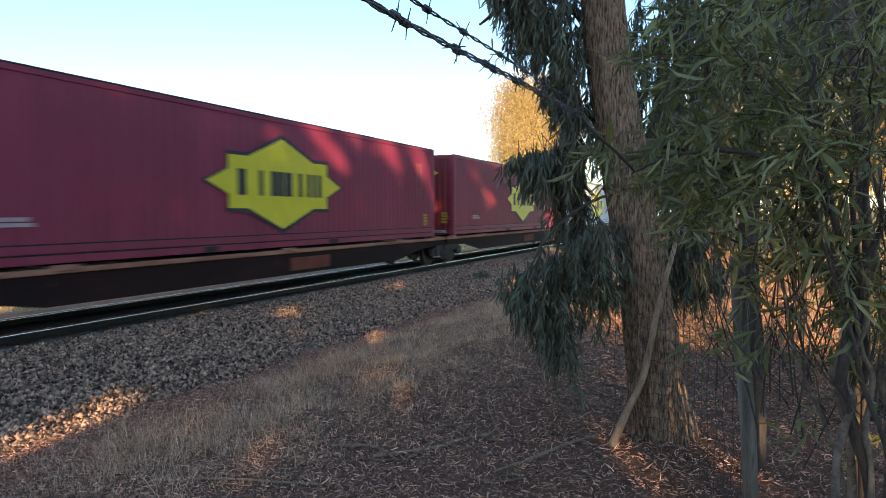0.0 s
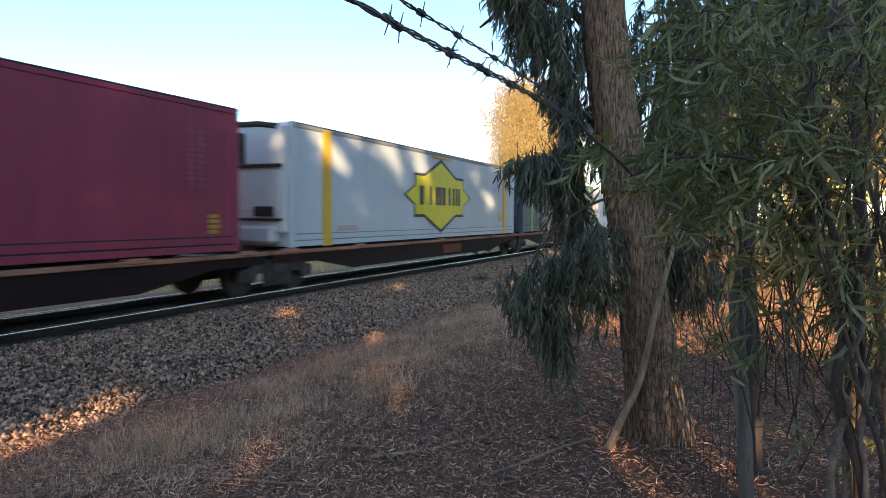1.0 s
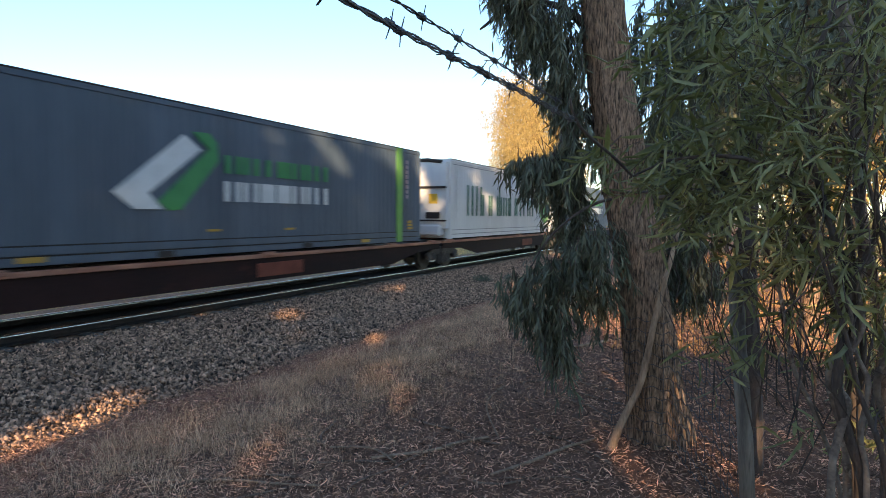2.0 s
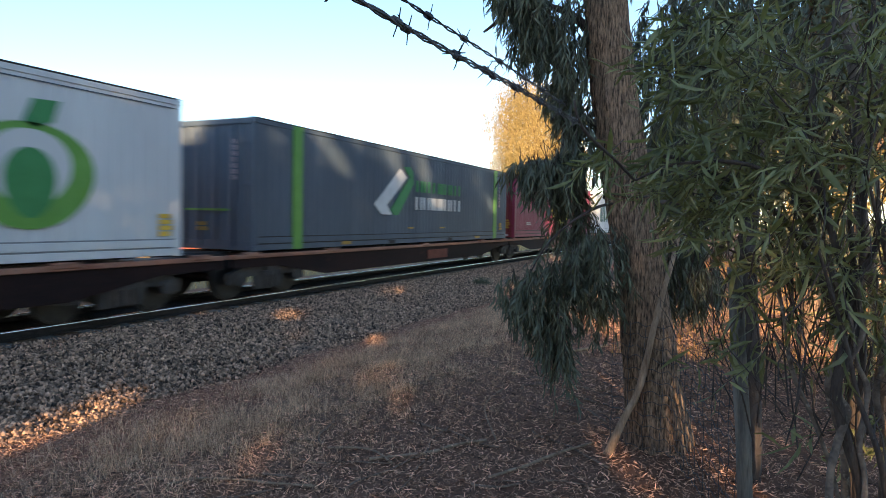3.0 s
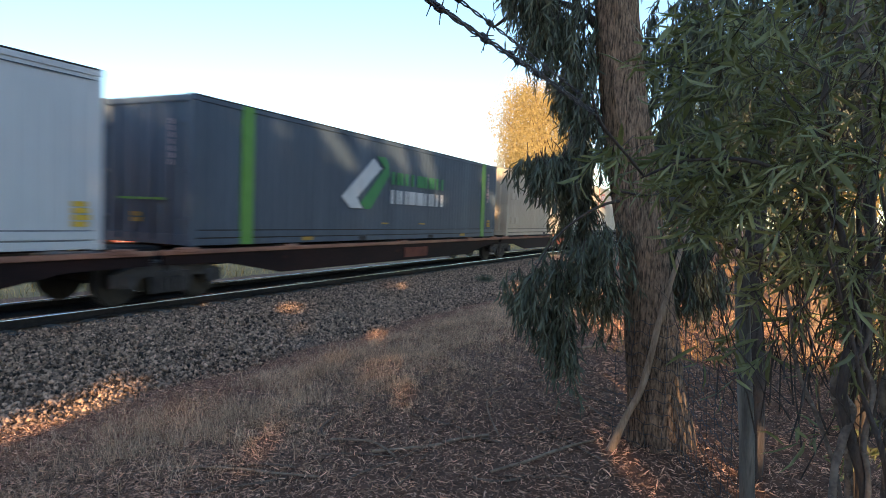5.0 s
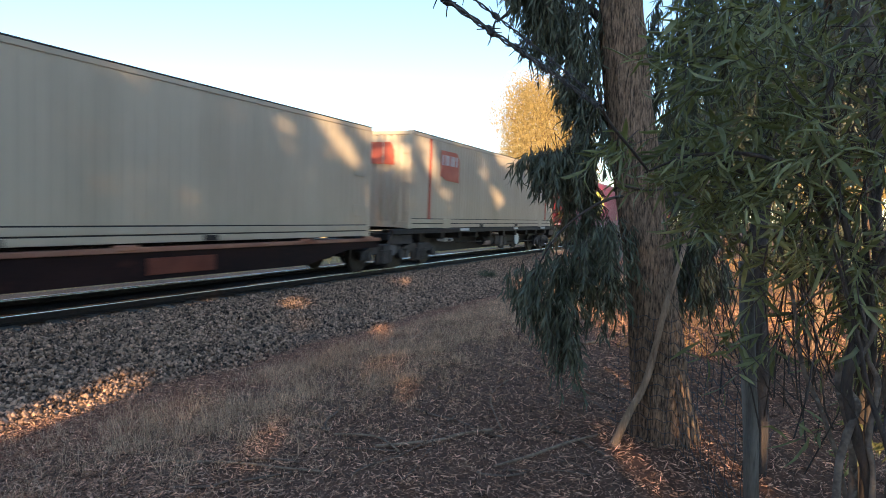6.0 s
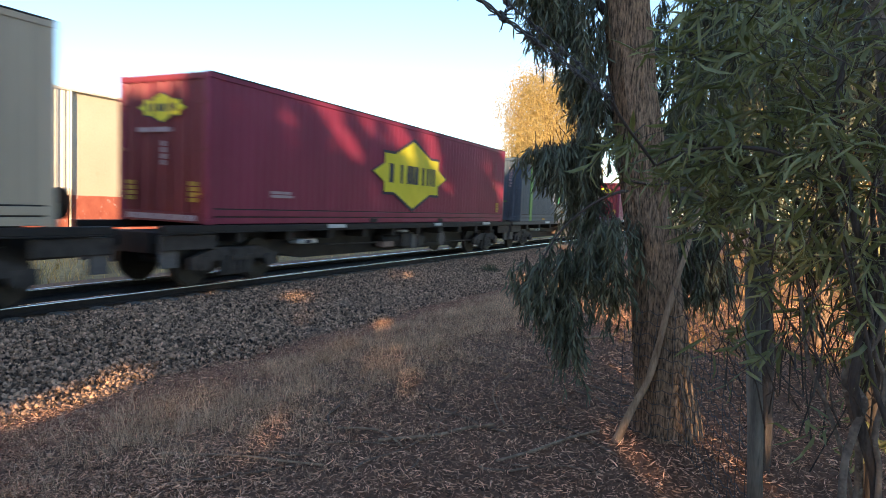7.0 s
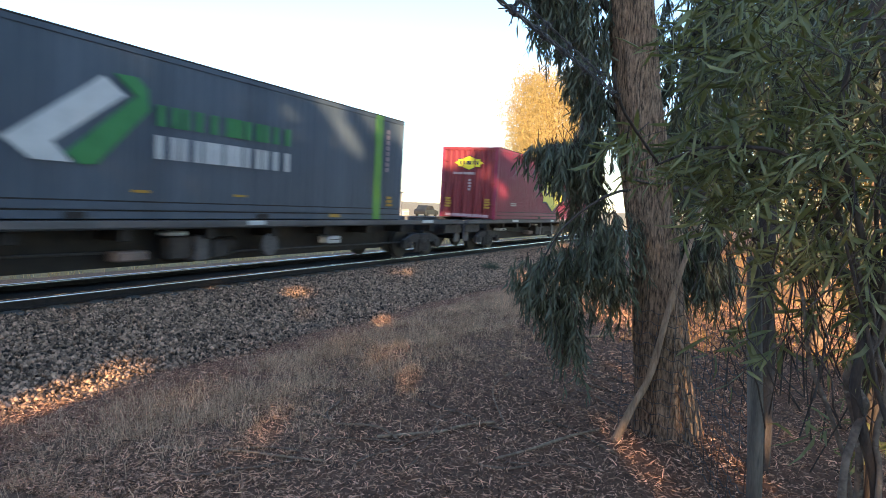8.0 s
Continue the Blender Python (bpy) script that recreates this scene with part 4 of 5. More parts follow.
# ---- the gum tree by the fence ----
def build_gum():
    tree = tagged(new("gum_tree"), "rough-barked gum tree with drooping grey-green leaves", "tree")
    line = smooth_line([(5.195, 0.49, -0.12), (5.195, 0.508, 0.10), (5.19, 0.578, 0.58), (5.18, 0.68, 1.30), (5.17, 0.80, 1.92), (5.155, 0.91, 2.63), (5.15, 1.02, 3.44), (5.17, 1.14, 4.6), (5.25, 1.25, 6.2)], 18)
    rows, sides = len(line), 104
    V, F = [], []
    for i, p in enumerate(line):
        h = p[2]
        r = np.interp(h, [-0.12, 0.05, 0.35, 1.0, 2.0, 3.4, 6.2], [0.30, 0.255, 0.222, 0.192, 0.180, 0.165, 0.10])
        for k in range(sides):
            a = 2 * math.pi * k / sides
            ca, sa = math.cos(a), math.sin(a)
            big = noise.noise(Vector((ca * 1.3, sa * 1.3, h * 0.9)))
            fis = abs(noise.noise(Vector((ca * 4.6 + 0.3 * big, sa * 4.6, h * 1.5)))) + 0.75 * abs(noise.noise(Vector((ca * 12, sa * 12, h * 2.4))))
            root = 0.22 * max(0.0, 0.25 - h) * math.cos(3 * a + 0.5)
            rr = r * (1 + 0.07 * big + 0.17 * (fis - 0.42) + root)
            V.append((p[0] + ca * rr, p[1] + sa * rr, h))
    for i in range(rows - 1):
        for k in range(sides):
            F.append((i * sides + k, i * sides + (k + 1) % sides, (i + 1) * sides + (k + 1) % sides, (i + 1) * sides + k))
    part("trunk", raw("trunk", V, F, BARK, True), BARK, tree, "thick trunk with ridged grey-brown bark")
    limb("dead_limb", [yard(4.70, 1.26, -0.06), yard(4.70, 1.39, 0.26), yard(4.70, 1.51, 0.54), yard(4.72, 1.62, 1.06), yard(4.76, 1.73, 1.44), yard(4.88, 1.85, 1.77), yard(4.98, 2.0, 2.06)], 0.032, 0.011, DEAD_WOOD, tree, 10, 0.35, "bare pale limb against the trunk")
    ring = [(5.17 + 0.192 * math.cos(a), 0.80 + 0.192 * math.sin(a), 1.955 + 0.012 * math.sin(3 * a)) for a in np.linspace(0, 2 * math.pi, 33)]
    part("wire_tie", tube(ring, 0.008, 6), BARK_DARK, tree, "dark wire tied round the trunk")
    limb("bough", [yard(5.0, 1.40, 1.90), yard(4.85, 1.20, 1.87), yard(4.8, 0.98, 1.75), yard(4.8, 0.78, 1.55), yard(4.8, 0.62, 1.25)], 0.014, 0.005, BARK_DARK, tree, 8)
    limb("bough", [yard(5.05, 1.35, 2.45), yard(5.1, 1.05, 2.6), yard(5.15, 0.95, 2.55)], 0.03, 0.010, BARK_DARK, tree, 8)
    limb("bough", [yard(5.05, 1.30, 3.1), yard(5.2, 0.95, 3.45), yard(5.3, 0.6, 3.5), yard(5.3, 0.3, 3.3)], 0.04, 0.01, BARK_DARK, tree, 8)
    limb("bough", [yard(5.1, 1.5, 1.9), yard(5.2, 1.95, 1.92), yard(5.4, 2.3, 1.75), yard(5.5, 2.6, 1.5)], 0.03, 0.01, BARK_DARK, tree, 8)
    limb("bough", [yard(5.2, 1.45, 2.9), yard(5.7, 1.95, 3.3), yard(6.1, 2.6, 3.5), yard(6.4, 3.4, 3.4)], 0.05, 0.012, BARK_DARK, tree, 8)
    limb("bough", [yard(5.1, 1.5, 2.35), yard(5.4, 1.95, 2.25), yard(5.6, 2.5, 2.0)], 0.045, 0.015, BARK_DARK, tree, 8)
    hang = [(yard(5.25, 0.80, 3.45), (0.5, 0.46, 0.60), 120), (yard(5.2, 0.52, 3.75), (0.4, 0.28, 0.4), 60), (yard(5.2, 0.98, 2.98), (0.35, 0.24, 0.35), 62), (yard(5.15, 0.98, 2.72), (0.3, 0.22, 0.2), 40), (yard(5.15, 0.80, 2.40), (0.3, 0.34, 0.13), 62), (yard(5.1, 1.10, 2.55), (0.3, 0.22, 0.30), 40),
            (yard(4.8, 1.20, 1.66), (0.25, 0.20, 0.14), 26), (yard(4.8, 0.98, 1.52), (0.25, 0.22, 0.14), 34), (yard(4.8, 0.74, 1.38), (0.28, 0.24, 0.16), 40), (yard(4.8, 0.56, 1.22), (0.2, 0.15, 0.18), 20), (yard(4.8, 0.82, 1.12), (0.25, 0.20, 0.18), 34), (yard(4.75, 0.86, 0.86), (0.16, 0.13, 0.20), 26),
            (yard(5.3, 1.06, 2.15), (0.15, 0.18, 0.24), 36), (yard(5.3, 1.06, 1.84), (0.15, 0.18, 0.18), 30), (yard(4.85, 1.22, 1.28), (0.2, 0.15, 0.18), 24), (yard(4.9, 0.48, 1.34), (0.15, 0.12, 0.10), 7),
            (yard(5.5, 2.15, 1.35), (0.35, 0.28, 0.22), 54), (yard(6.2, 2.2, 3.15), (0.8, 0.75, 0.9), 150), (yard(5.3, 1.5, 4.5), (1.2, 1.3, 0.5), 130), (yard(6.6, 3.4, 3.2), (0.8, 0.9, 0.9), 110), (yard(6.0, 2.5, 2.2), (0.6, 0.6, 0.5), 80), (yard(5.4, 2.05, 1.62), (0.3, 0.32, 0.28), 60), (yard(5.1, 0.80, 2.24), (0.25, 0.24, 0.05), 62), (yard(5.2, 0.50, 3.85), (0.4, 0.22, 0.3), 46), (yard(5.2, 0.72, 3.45), (0.4, 0.18, 0.2), 40), (yard(6.3, 3.5, 1.80), (0.4, 0.85, 0.34), 150), (yard(5.6, 2.2, 3.55), (0.5, 0.6, 0.5), 120), (yard(5.4, 1.85, 3.0), (0.3, 0.3, 0.4), 60), (yard(6.5, 4.4, 1.6), (0.4, 0.4, 0.5), 60)]
    B, D, S, W, tw = spray_cloud(hang, 30, 0.34, 0.105, 0.0140, 1.0, 0.38)
    # the crown steps back under its upper mass and again above the low hanging bough
    b, out = B @ np.array(RIGHT), B @ np.array(FWD)
    rim = np.interp(B[:, 2], [0.5, 0.7, 0.95, 1.15, 1.35, 1.5, 1.65, 1.85, 1.95, 2.1, 2.22, 2.32, 2.45, 2.75, 3.05, 3.3, 3.6], [0.90, 0.76, 0.56, 0.46, 0.50, 0.66, 0.84, 0.80, 0.56, 0.46, 0.52, 0.98, 0.96, 0.82, 0.60, 0.46, 0.32])
    ok = (b > rim + 0.05 * rng.normal(size=len(b))) | (out > 5.9)
    B, D, S, W = B[ok], D[ok], S[ok], W[ok]
    tw = [q for q in tw if q[2] @ np.array(RIGHT) > np.interp(q[2][2], [1.2, 1.85, 2.1, 2.32, 2.75, 3.6], [0.52, 0.80, 0.50, 0.98, 0.85, 0.36])]
    part("leaves", leaf_mesh("gum_leaves", B, D, S, W, GUM_LEAF), GUM_LEAF, tree, "hanging narrow grey-green leaves")["kind"] = "stuff"
    part("twig_growth", twig_mesh("gum_twigs", tw, 0.0035, BARK_DARK), BARK_DARK, tree)["kind"] = "stuff"


build_gum()


# ---- the wattle shrub inside the fence ----
def build_wattle():
    shrub = tagged(new("wattle_shrub"), "tangled wattle shrub with long narrow green leaves", "shrub")
    stems = [([(2.75, 1.90, 0.0), (2.65, 1.83, 0.55), (2.6, 1.66, 1.05), (2.62, 1.74, 1.36), (2.6, 1.60, 1.75), (2.65, 1.52, 2.2), (2.7, 1.66, 2.7)], 0.026),
             ([(3.0, 2.05, 0.0), (2.9, 1.96, 0.7), (2.85, 1.92, 1.3), (2.8, 1.80, 1.9), (2.75, 1.85, 2.9)], 0.019),
             ([(2.7, 1.95, 0.0), (2.62, 1.92, 0.5), (2.55, 1.86, 1.1), (2.5, 1.80, 1.5), (2.4, 1.62, 1.9)], 0.022),
             ([(3.1, 2.10, 0.0), (3.0, 2.0, 0.8), (2.98, 1.88, 1.3), (2.95, 1.62, 1.75), (2.9, 1.2, 2.0), (2.8, 0.95, 2.05)], 0.024),
             ([(2.6, 2.0, 0.0), (2.5, 1.80, 0.75), (2.52, 1.70, 1.05), (2.5, 1.62, 1.3), (2.45, 1.45, 1.7)], 0.015),
             ([(3.2, 2.2, 0.0), (3.1, 2.1, 1.0), (3.0, 2.0, 2.0), (2.9, 2.05, 3.0)], 0.021),
             ([(2.62, 1.66, 1.05), (2.6, 1.72, 1.5), (2.5, 1.9, 2.1), (2.4, 1.95, 2.7)], 0.014),
             ([(2.6, 1.60, 1.75), (2.6, 1.30, 1.98), (2.65, 1.0, 2.0), (2.7, 0.80, 1.92)], 0.011),
             ([(2.72, 0.82, 1.93), (2.2, 0.60, 1.96), (1.6, 0.38, 1.953), (1.303, 0.281, 1.951), (1.27, 0.262, 1.99)], 0.006),
             ([(2.85, 1.8, 1.5), (2.8, 1.5, 1.5), (2.75, 1.3, 1.62), (2.75, 1.05, 1.7)], 0.010)]
    for pts, r in stems:
        limb("stem", [yard(*p) for p in pts], r, r * 0.35, BARK_DARK, shrub, 8, 0.3)
    for pts, r in (([(2.75, 1.85, 0.0), (2.7, 1.78, 0.65), (2.7, 1.746, 0.865), (2.7, 1.686, 1.06), (2.7, 1.74, 1.23), (2.7, 1.73, 1.35), (2.7, 1.69, 1.505), (2.7, 1.65, 1.625), (2.7, 1.556, 1.795), (2.7, 1.505, 1.9), (2.7, 1.42, 2.2)], 0.019),
                   ([(3.25, 2.35, 0.0), (3.2, 2.28, 1.0), (3.2, 2.13, 1.75), (3.2, 2.11, 1.96), (3.2, 2.06, 2.53), (3.2, 1.96, 2.9), (3.2, 1.9, 3.4)], 0.046),
                   ([(2.7, 1.95, 0.35), (2.65, 1.93, 0.8), (2.65, 1.86, 1.05), (2.62, 1.95, 1.35), (2.6, 1.84, 1.6), (2.6, 1.87, 1.9)], 0.017),
                   ([(2.6, 1.68, 0.0), (2.6, 1.65, 0.64), (2.6, 1.673, 0.83), (2.6, 1.708, 0.97), (2.6, 1.66, 1.085), (2.6, 1.754, 1.294), (2.6, 1.731, 1.48), (2.6, 1.8, 1.69), (2.6, 1.78, 1.95)], 0.018),
                   ([(2.65, 1.84, 0.0), (2.6, 1.80, 0.64), (2.6, 1.766, 0.83), (2.6, 1.789, 1.06), (2.6, 1.731, 1.2), (2.6, 1.696, 1.386), (2.62, 1.6, 1.6)], 0.014),
                   ([(2.9, 1.92, 0.0), (2.8, 1.82, 0.5), (2.8, 1.70, 0.85), (2.8, 1.58, 1.1), (2.8, 1.52, 1.4), (2.8, 1.42, 1.7)], 0.012)):
        limb("stem", [yard(*p) for p in pts], r * 0.45 if r > 0.04 else r, r * 0.9 if r > 0.04 else r * 0.5, STEM_GREY, shrub, 10, 0.45, "pale mottled stem")
    tang = []
    for i in range(400):
        a, b, z = 2.3 + 1.5 * rng.random(), 1.2 + 1.05 * rng.random() ** 0.6, 0.75 + 1.6 * rng.random() ** 0.8
        h = np.abs(rng.normal(size=3)) * (0, 0, 0.6) + rng.normal(size=3) * (0.5, 0.6, 0.1) + (0, -0.2, 0.25)
        ln = 0.22 + 0.4 * rng.random()
        p = np.array(yard(a, b, z))
        q = [p]
        for k in range(4):
            h = h + 0.35 * rng.normal(size=3)
            h /= np.linalg.norm(h)
            q.append(q[-1] + h * ln / 4)
        tang.append(q)
    for i in range(38):
        p = np.array(yard(2.75 + 0.9 * rng.random(), 1.5 + 0.7 * rng.random() ** 0.7, 0.55 + 0.6 * rng.random()))
        h = np.array((0, 0, 1.0)) + 0.28 * rng.normal(size=3)
        q = [p]
        for k in range(4):
            h = h + 0.16 * rng.normal(size=3) + (0, 0, 0.1)
            h /= np.linalg.norm(h)
            q.append(q[-1] + h * (0.24 + 0.12 * rng.random()))
        tang.append(q)
    crowns = [(yard(2.75, 1.55, 2.15), (0.5, 0.50, 0.50), 68), (yard(2.7, 1.34, 2.05), (0.4, 0.30, 0.30), 34), (yard(2.85, 1.6, 2.75), (0.6, 0.55, 0.35), 44), (yard(2.6, 1.80, 1.68), (0.4, 0.38, 0.20), 24), (yard(2.8, 1.42, 1.82), (0.4, 0.26, 0.14), 15),
              (yard(2.75, 1.16, 2.5), (0.35, 0.18, 0.3), 12), (yard(2.8, 2.0, 1.0), (0.3, 0.18, 0.3), 7), (yard(2.6, 1.95, 1.4), (0.3, 0.22, 0.2), 16), (yard(2.95, 1.5, 1.5), (0.3, 0.25, 0.12), 6), (yard(2.75, 1.50, 1.22), (0.1, 0.06, 0.12), 3), (yard(2.9, 0.74, 2.12), (0.1, 0.08, 0.06), 3), (yard(3.0, 0.92, 2.05), (0.12, 0.12, 0.14), 4)]
    B, D, S, W, tw = spray_cloud(crowns, 15, 0.34, 0.112, 0.0125, 0.35, 0.55, (-0.25, 0.3, 0.15))
    broad = np.where(rng.random(len(S)) < 0.22, 1.55, 1.0)
    S, W = S * broad, W * broad
    near = rng.permutation(len(B))[:260]
    rest = np.setdiff1d(np.arange(len(B)), near)
    part("leaves", folded_leaves("wattle_leaves", B[rest], D[rest], S[rest], W[rest], WATTLE_LEAF), WATTLE_LEAF, shrub, "long narrow dull green leaves")["kind"] = "stuff"
    shapes = [folded_leaves("leaf", np.zeros((1, 3)), np.array([[1.0, 0, 0]]), np.array([0.145]), np.array([0.0175]), WATTLE_LEAF) for _ in range(4)]
    for j, i in enumerate(near):
        lf = part("leaf", shapes[j % 4], None, shrub)
        lf.matrix_basis = Matrix.LocRotScale(Vector(B[i]), Vector(D[i]).to_track_quat("X", "Z"), Vector((S[i] / 0.145,) * 3))
    part("twig_growth", twig_mesh("wattle_twigs", tw + tang, 0.0045, BARK_DARK), BARK_DARK, shrub)["kind"] = "stuff"


build_wattle()


def build_undergrowth(a, b, wide, tall, n):
    bush = tagged(new("bush"), "low dark scrubby bush behind the fence", "bush", "scrub behind the fence")
    B, D, S, W, tw = spray_cloud([(yard(a, b, tall * 0.5), (wide, wide, tall * 0.5), n)], 12, 0.4, 0.12, 0.016, -0.1, 0.6)
    part("leaves", leaf_mesh("bush_leaves", B, D, S, W, WATTLE_LEAF), WATTLE_LEAF, bush)["kind"] = "stuff"
    part("twig_growth", twig_mesh("bush_twigs", tw, 0.006, BARK_DARK), BARK_DARK, bush)["kind"] = "stuff"
    for k in range(5):
        limb("stem", [yard(a + 0.1 * k, b - 0.2 + 0.1 * k, -0.05), yard(a, b - 0.25 + 0.14 * k, tall * 0.4), yard(a - 0.1, b - 0.4 + 0.22 * k, tall * 0.9)], 0.018, 0.006, BARK_DARK, bush, 6)


build_undergrowth(6.2, 4.5, 0.5, 1.5, 90)
build_undergrowth(5.2, 3.75, 0.4, 1.9, 80)


# ---- the fence ----
def build_fence():
    post = tagged(new("fence_post"), "weathered grey timber fence post with netting", "fence post")
    part("post", tube([(3.74, -0.115, -0.1), (3.735, -0.075, 0.6), (3.73, -0.03, 1.08), (3.735, 0.0, 1.45), (3.74, 0.01, 1.52)], [0.040, 0.037, 0.036, 0.035, 0.033], 20, None, 0.32), POST_WOOD, post)
    part("staple", box(3.68, 3.70, -0.03, -0.02, 1.2, 1.24), WIRE, post)
    trunk = tagged(new("tree_stem"), "dark slender tree stem behind the fence post", "tree")
    part("trunk", tube(smooth_line([yard(4.2, 2.12, -0.1), yard(4.2, 2.10, 0.7), yard(4.25, 2.06, 1.5), yard(4.3, 2.12, 2.6)]), 0.058, 12, None, 0.3), BARK_DARK, trunk)
    net = tagged(new("fence_netting"), "sagging rusty wire netting along the fence", "fence")
    path = smooth_line([(3.72, -0.06, 0), (4.25, 0.15, 0), (4.86, 0.40, 0), (4.96, 0.62, 0), (5.05, 0.95, 0)], 10)
    cum = np.concatenate([[0], np.cumsum([np.linalg.norm(b - a) for a, b in zip(path, path[1:])])])
    def along(s):
        return np.array([np.interp(s, cum, [p[i] for p in path]) for i in range(2)])
    def wob(s, z):
        return 0.018 * noise.noise(Vector((s * 5, z * 4, 2)))
    for r in range(12):
        z = 0.04 + r * 0.085
        pts = []
        for s in np.arange(0, cum[-1], 0.03):
            p = along(s)
            pts.append((p[0] + wob(s, z), p[1] + wob(s + 9, z), z + 0.022 * noise.noise(Vector((s * 6, z * 9, 5))) + 0.012 * math.sin(s * 50)))
        part("strand", tube(pts, 0.0030, 5), WIRE, net)
    for s in np.arange(0.04, cum[-1], 0.13):
        pts = []
        for z in np.arange(0.03, 1.0, 0.04):
            p = along(s + 0.02 * noise.noise(Vector((s * 7, z * 6, 1))))
            pts.append((p[0] + wob(s, z), p[1] + wob(s + 9, z), z))
        part("stay", tube(pts, 0.0023, 5), WIRE, net)
    for (p0, p1) in (((-1.2, 0.2906, 1.9036), (1.3, 0.2964, 1.9466)), ((-1.2, 0.2936, 1.8985), (1.3, 0.2994, 1.9543)), ((-1.2, 0.3236, 1.9651), (1.3, 0.3288, 1.9899))):
        w = tagged(new("barbed_wire"), "strand of barbed wire strung above the netting", "barbed wire", "barbed strands on the fence")
        a, b = np.array(p0), np.array(p1)
        n = 50
        for ph in (0, math.pi):
            pts = []
            for i in range(n * 3 + 1):
                t = i / (n * 3)
                c = a + (b - a) * t
                ang = t * 2.5 / 0.045 * math.pi + ph
                pts.append((c[0], c[1] + 0.0016 * math.cos(ang) + 0.0015 * math.sin(t * 17), c[2] + 0.0016 * math.sin(ang) + 0.0015 * math.sin(t * 23 + 1)))
            part("line_wire", tube(pts, 0.00115, 5), WIRE, w)
        for k in range(21):
            t = (k + 0.5 + 0.25 * rng.random()) / 21
            c = a + (b - a) * t + np.array((0, 0.0015 * math.sin(t * 17), 0.0015 * math.sin(t * 23 + 1)))
            bm = tube([c + (-0.006, 0, 0), c + (0.006, 0, 0)], 0.0042, 8)
            for q in range(4):
                ang = q * math.pi / 2 + rng.random() * 1.2
                d = np.array(((q % 2 - 0.5) * 0.010, math.cos(ang) * 0.015, math.sin(ang) * 0.015))
                tube([c + ((q % 2 - 0.5) * 0.008, 0, 0), c + d], [0.0011, 0.0006], 4, bm)
            part("barb", bm, WIRE, w)


build_fence()


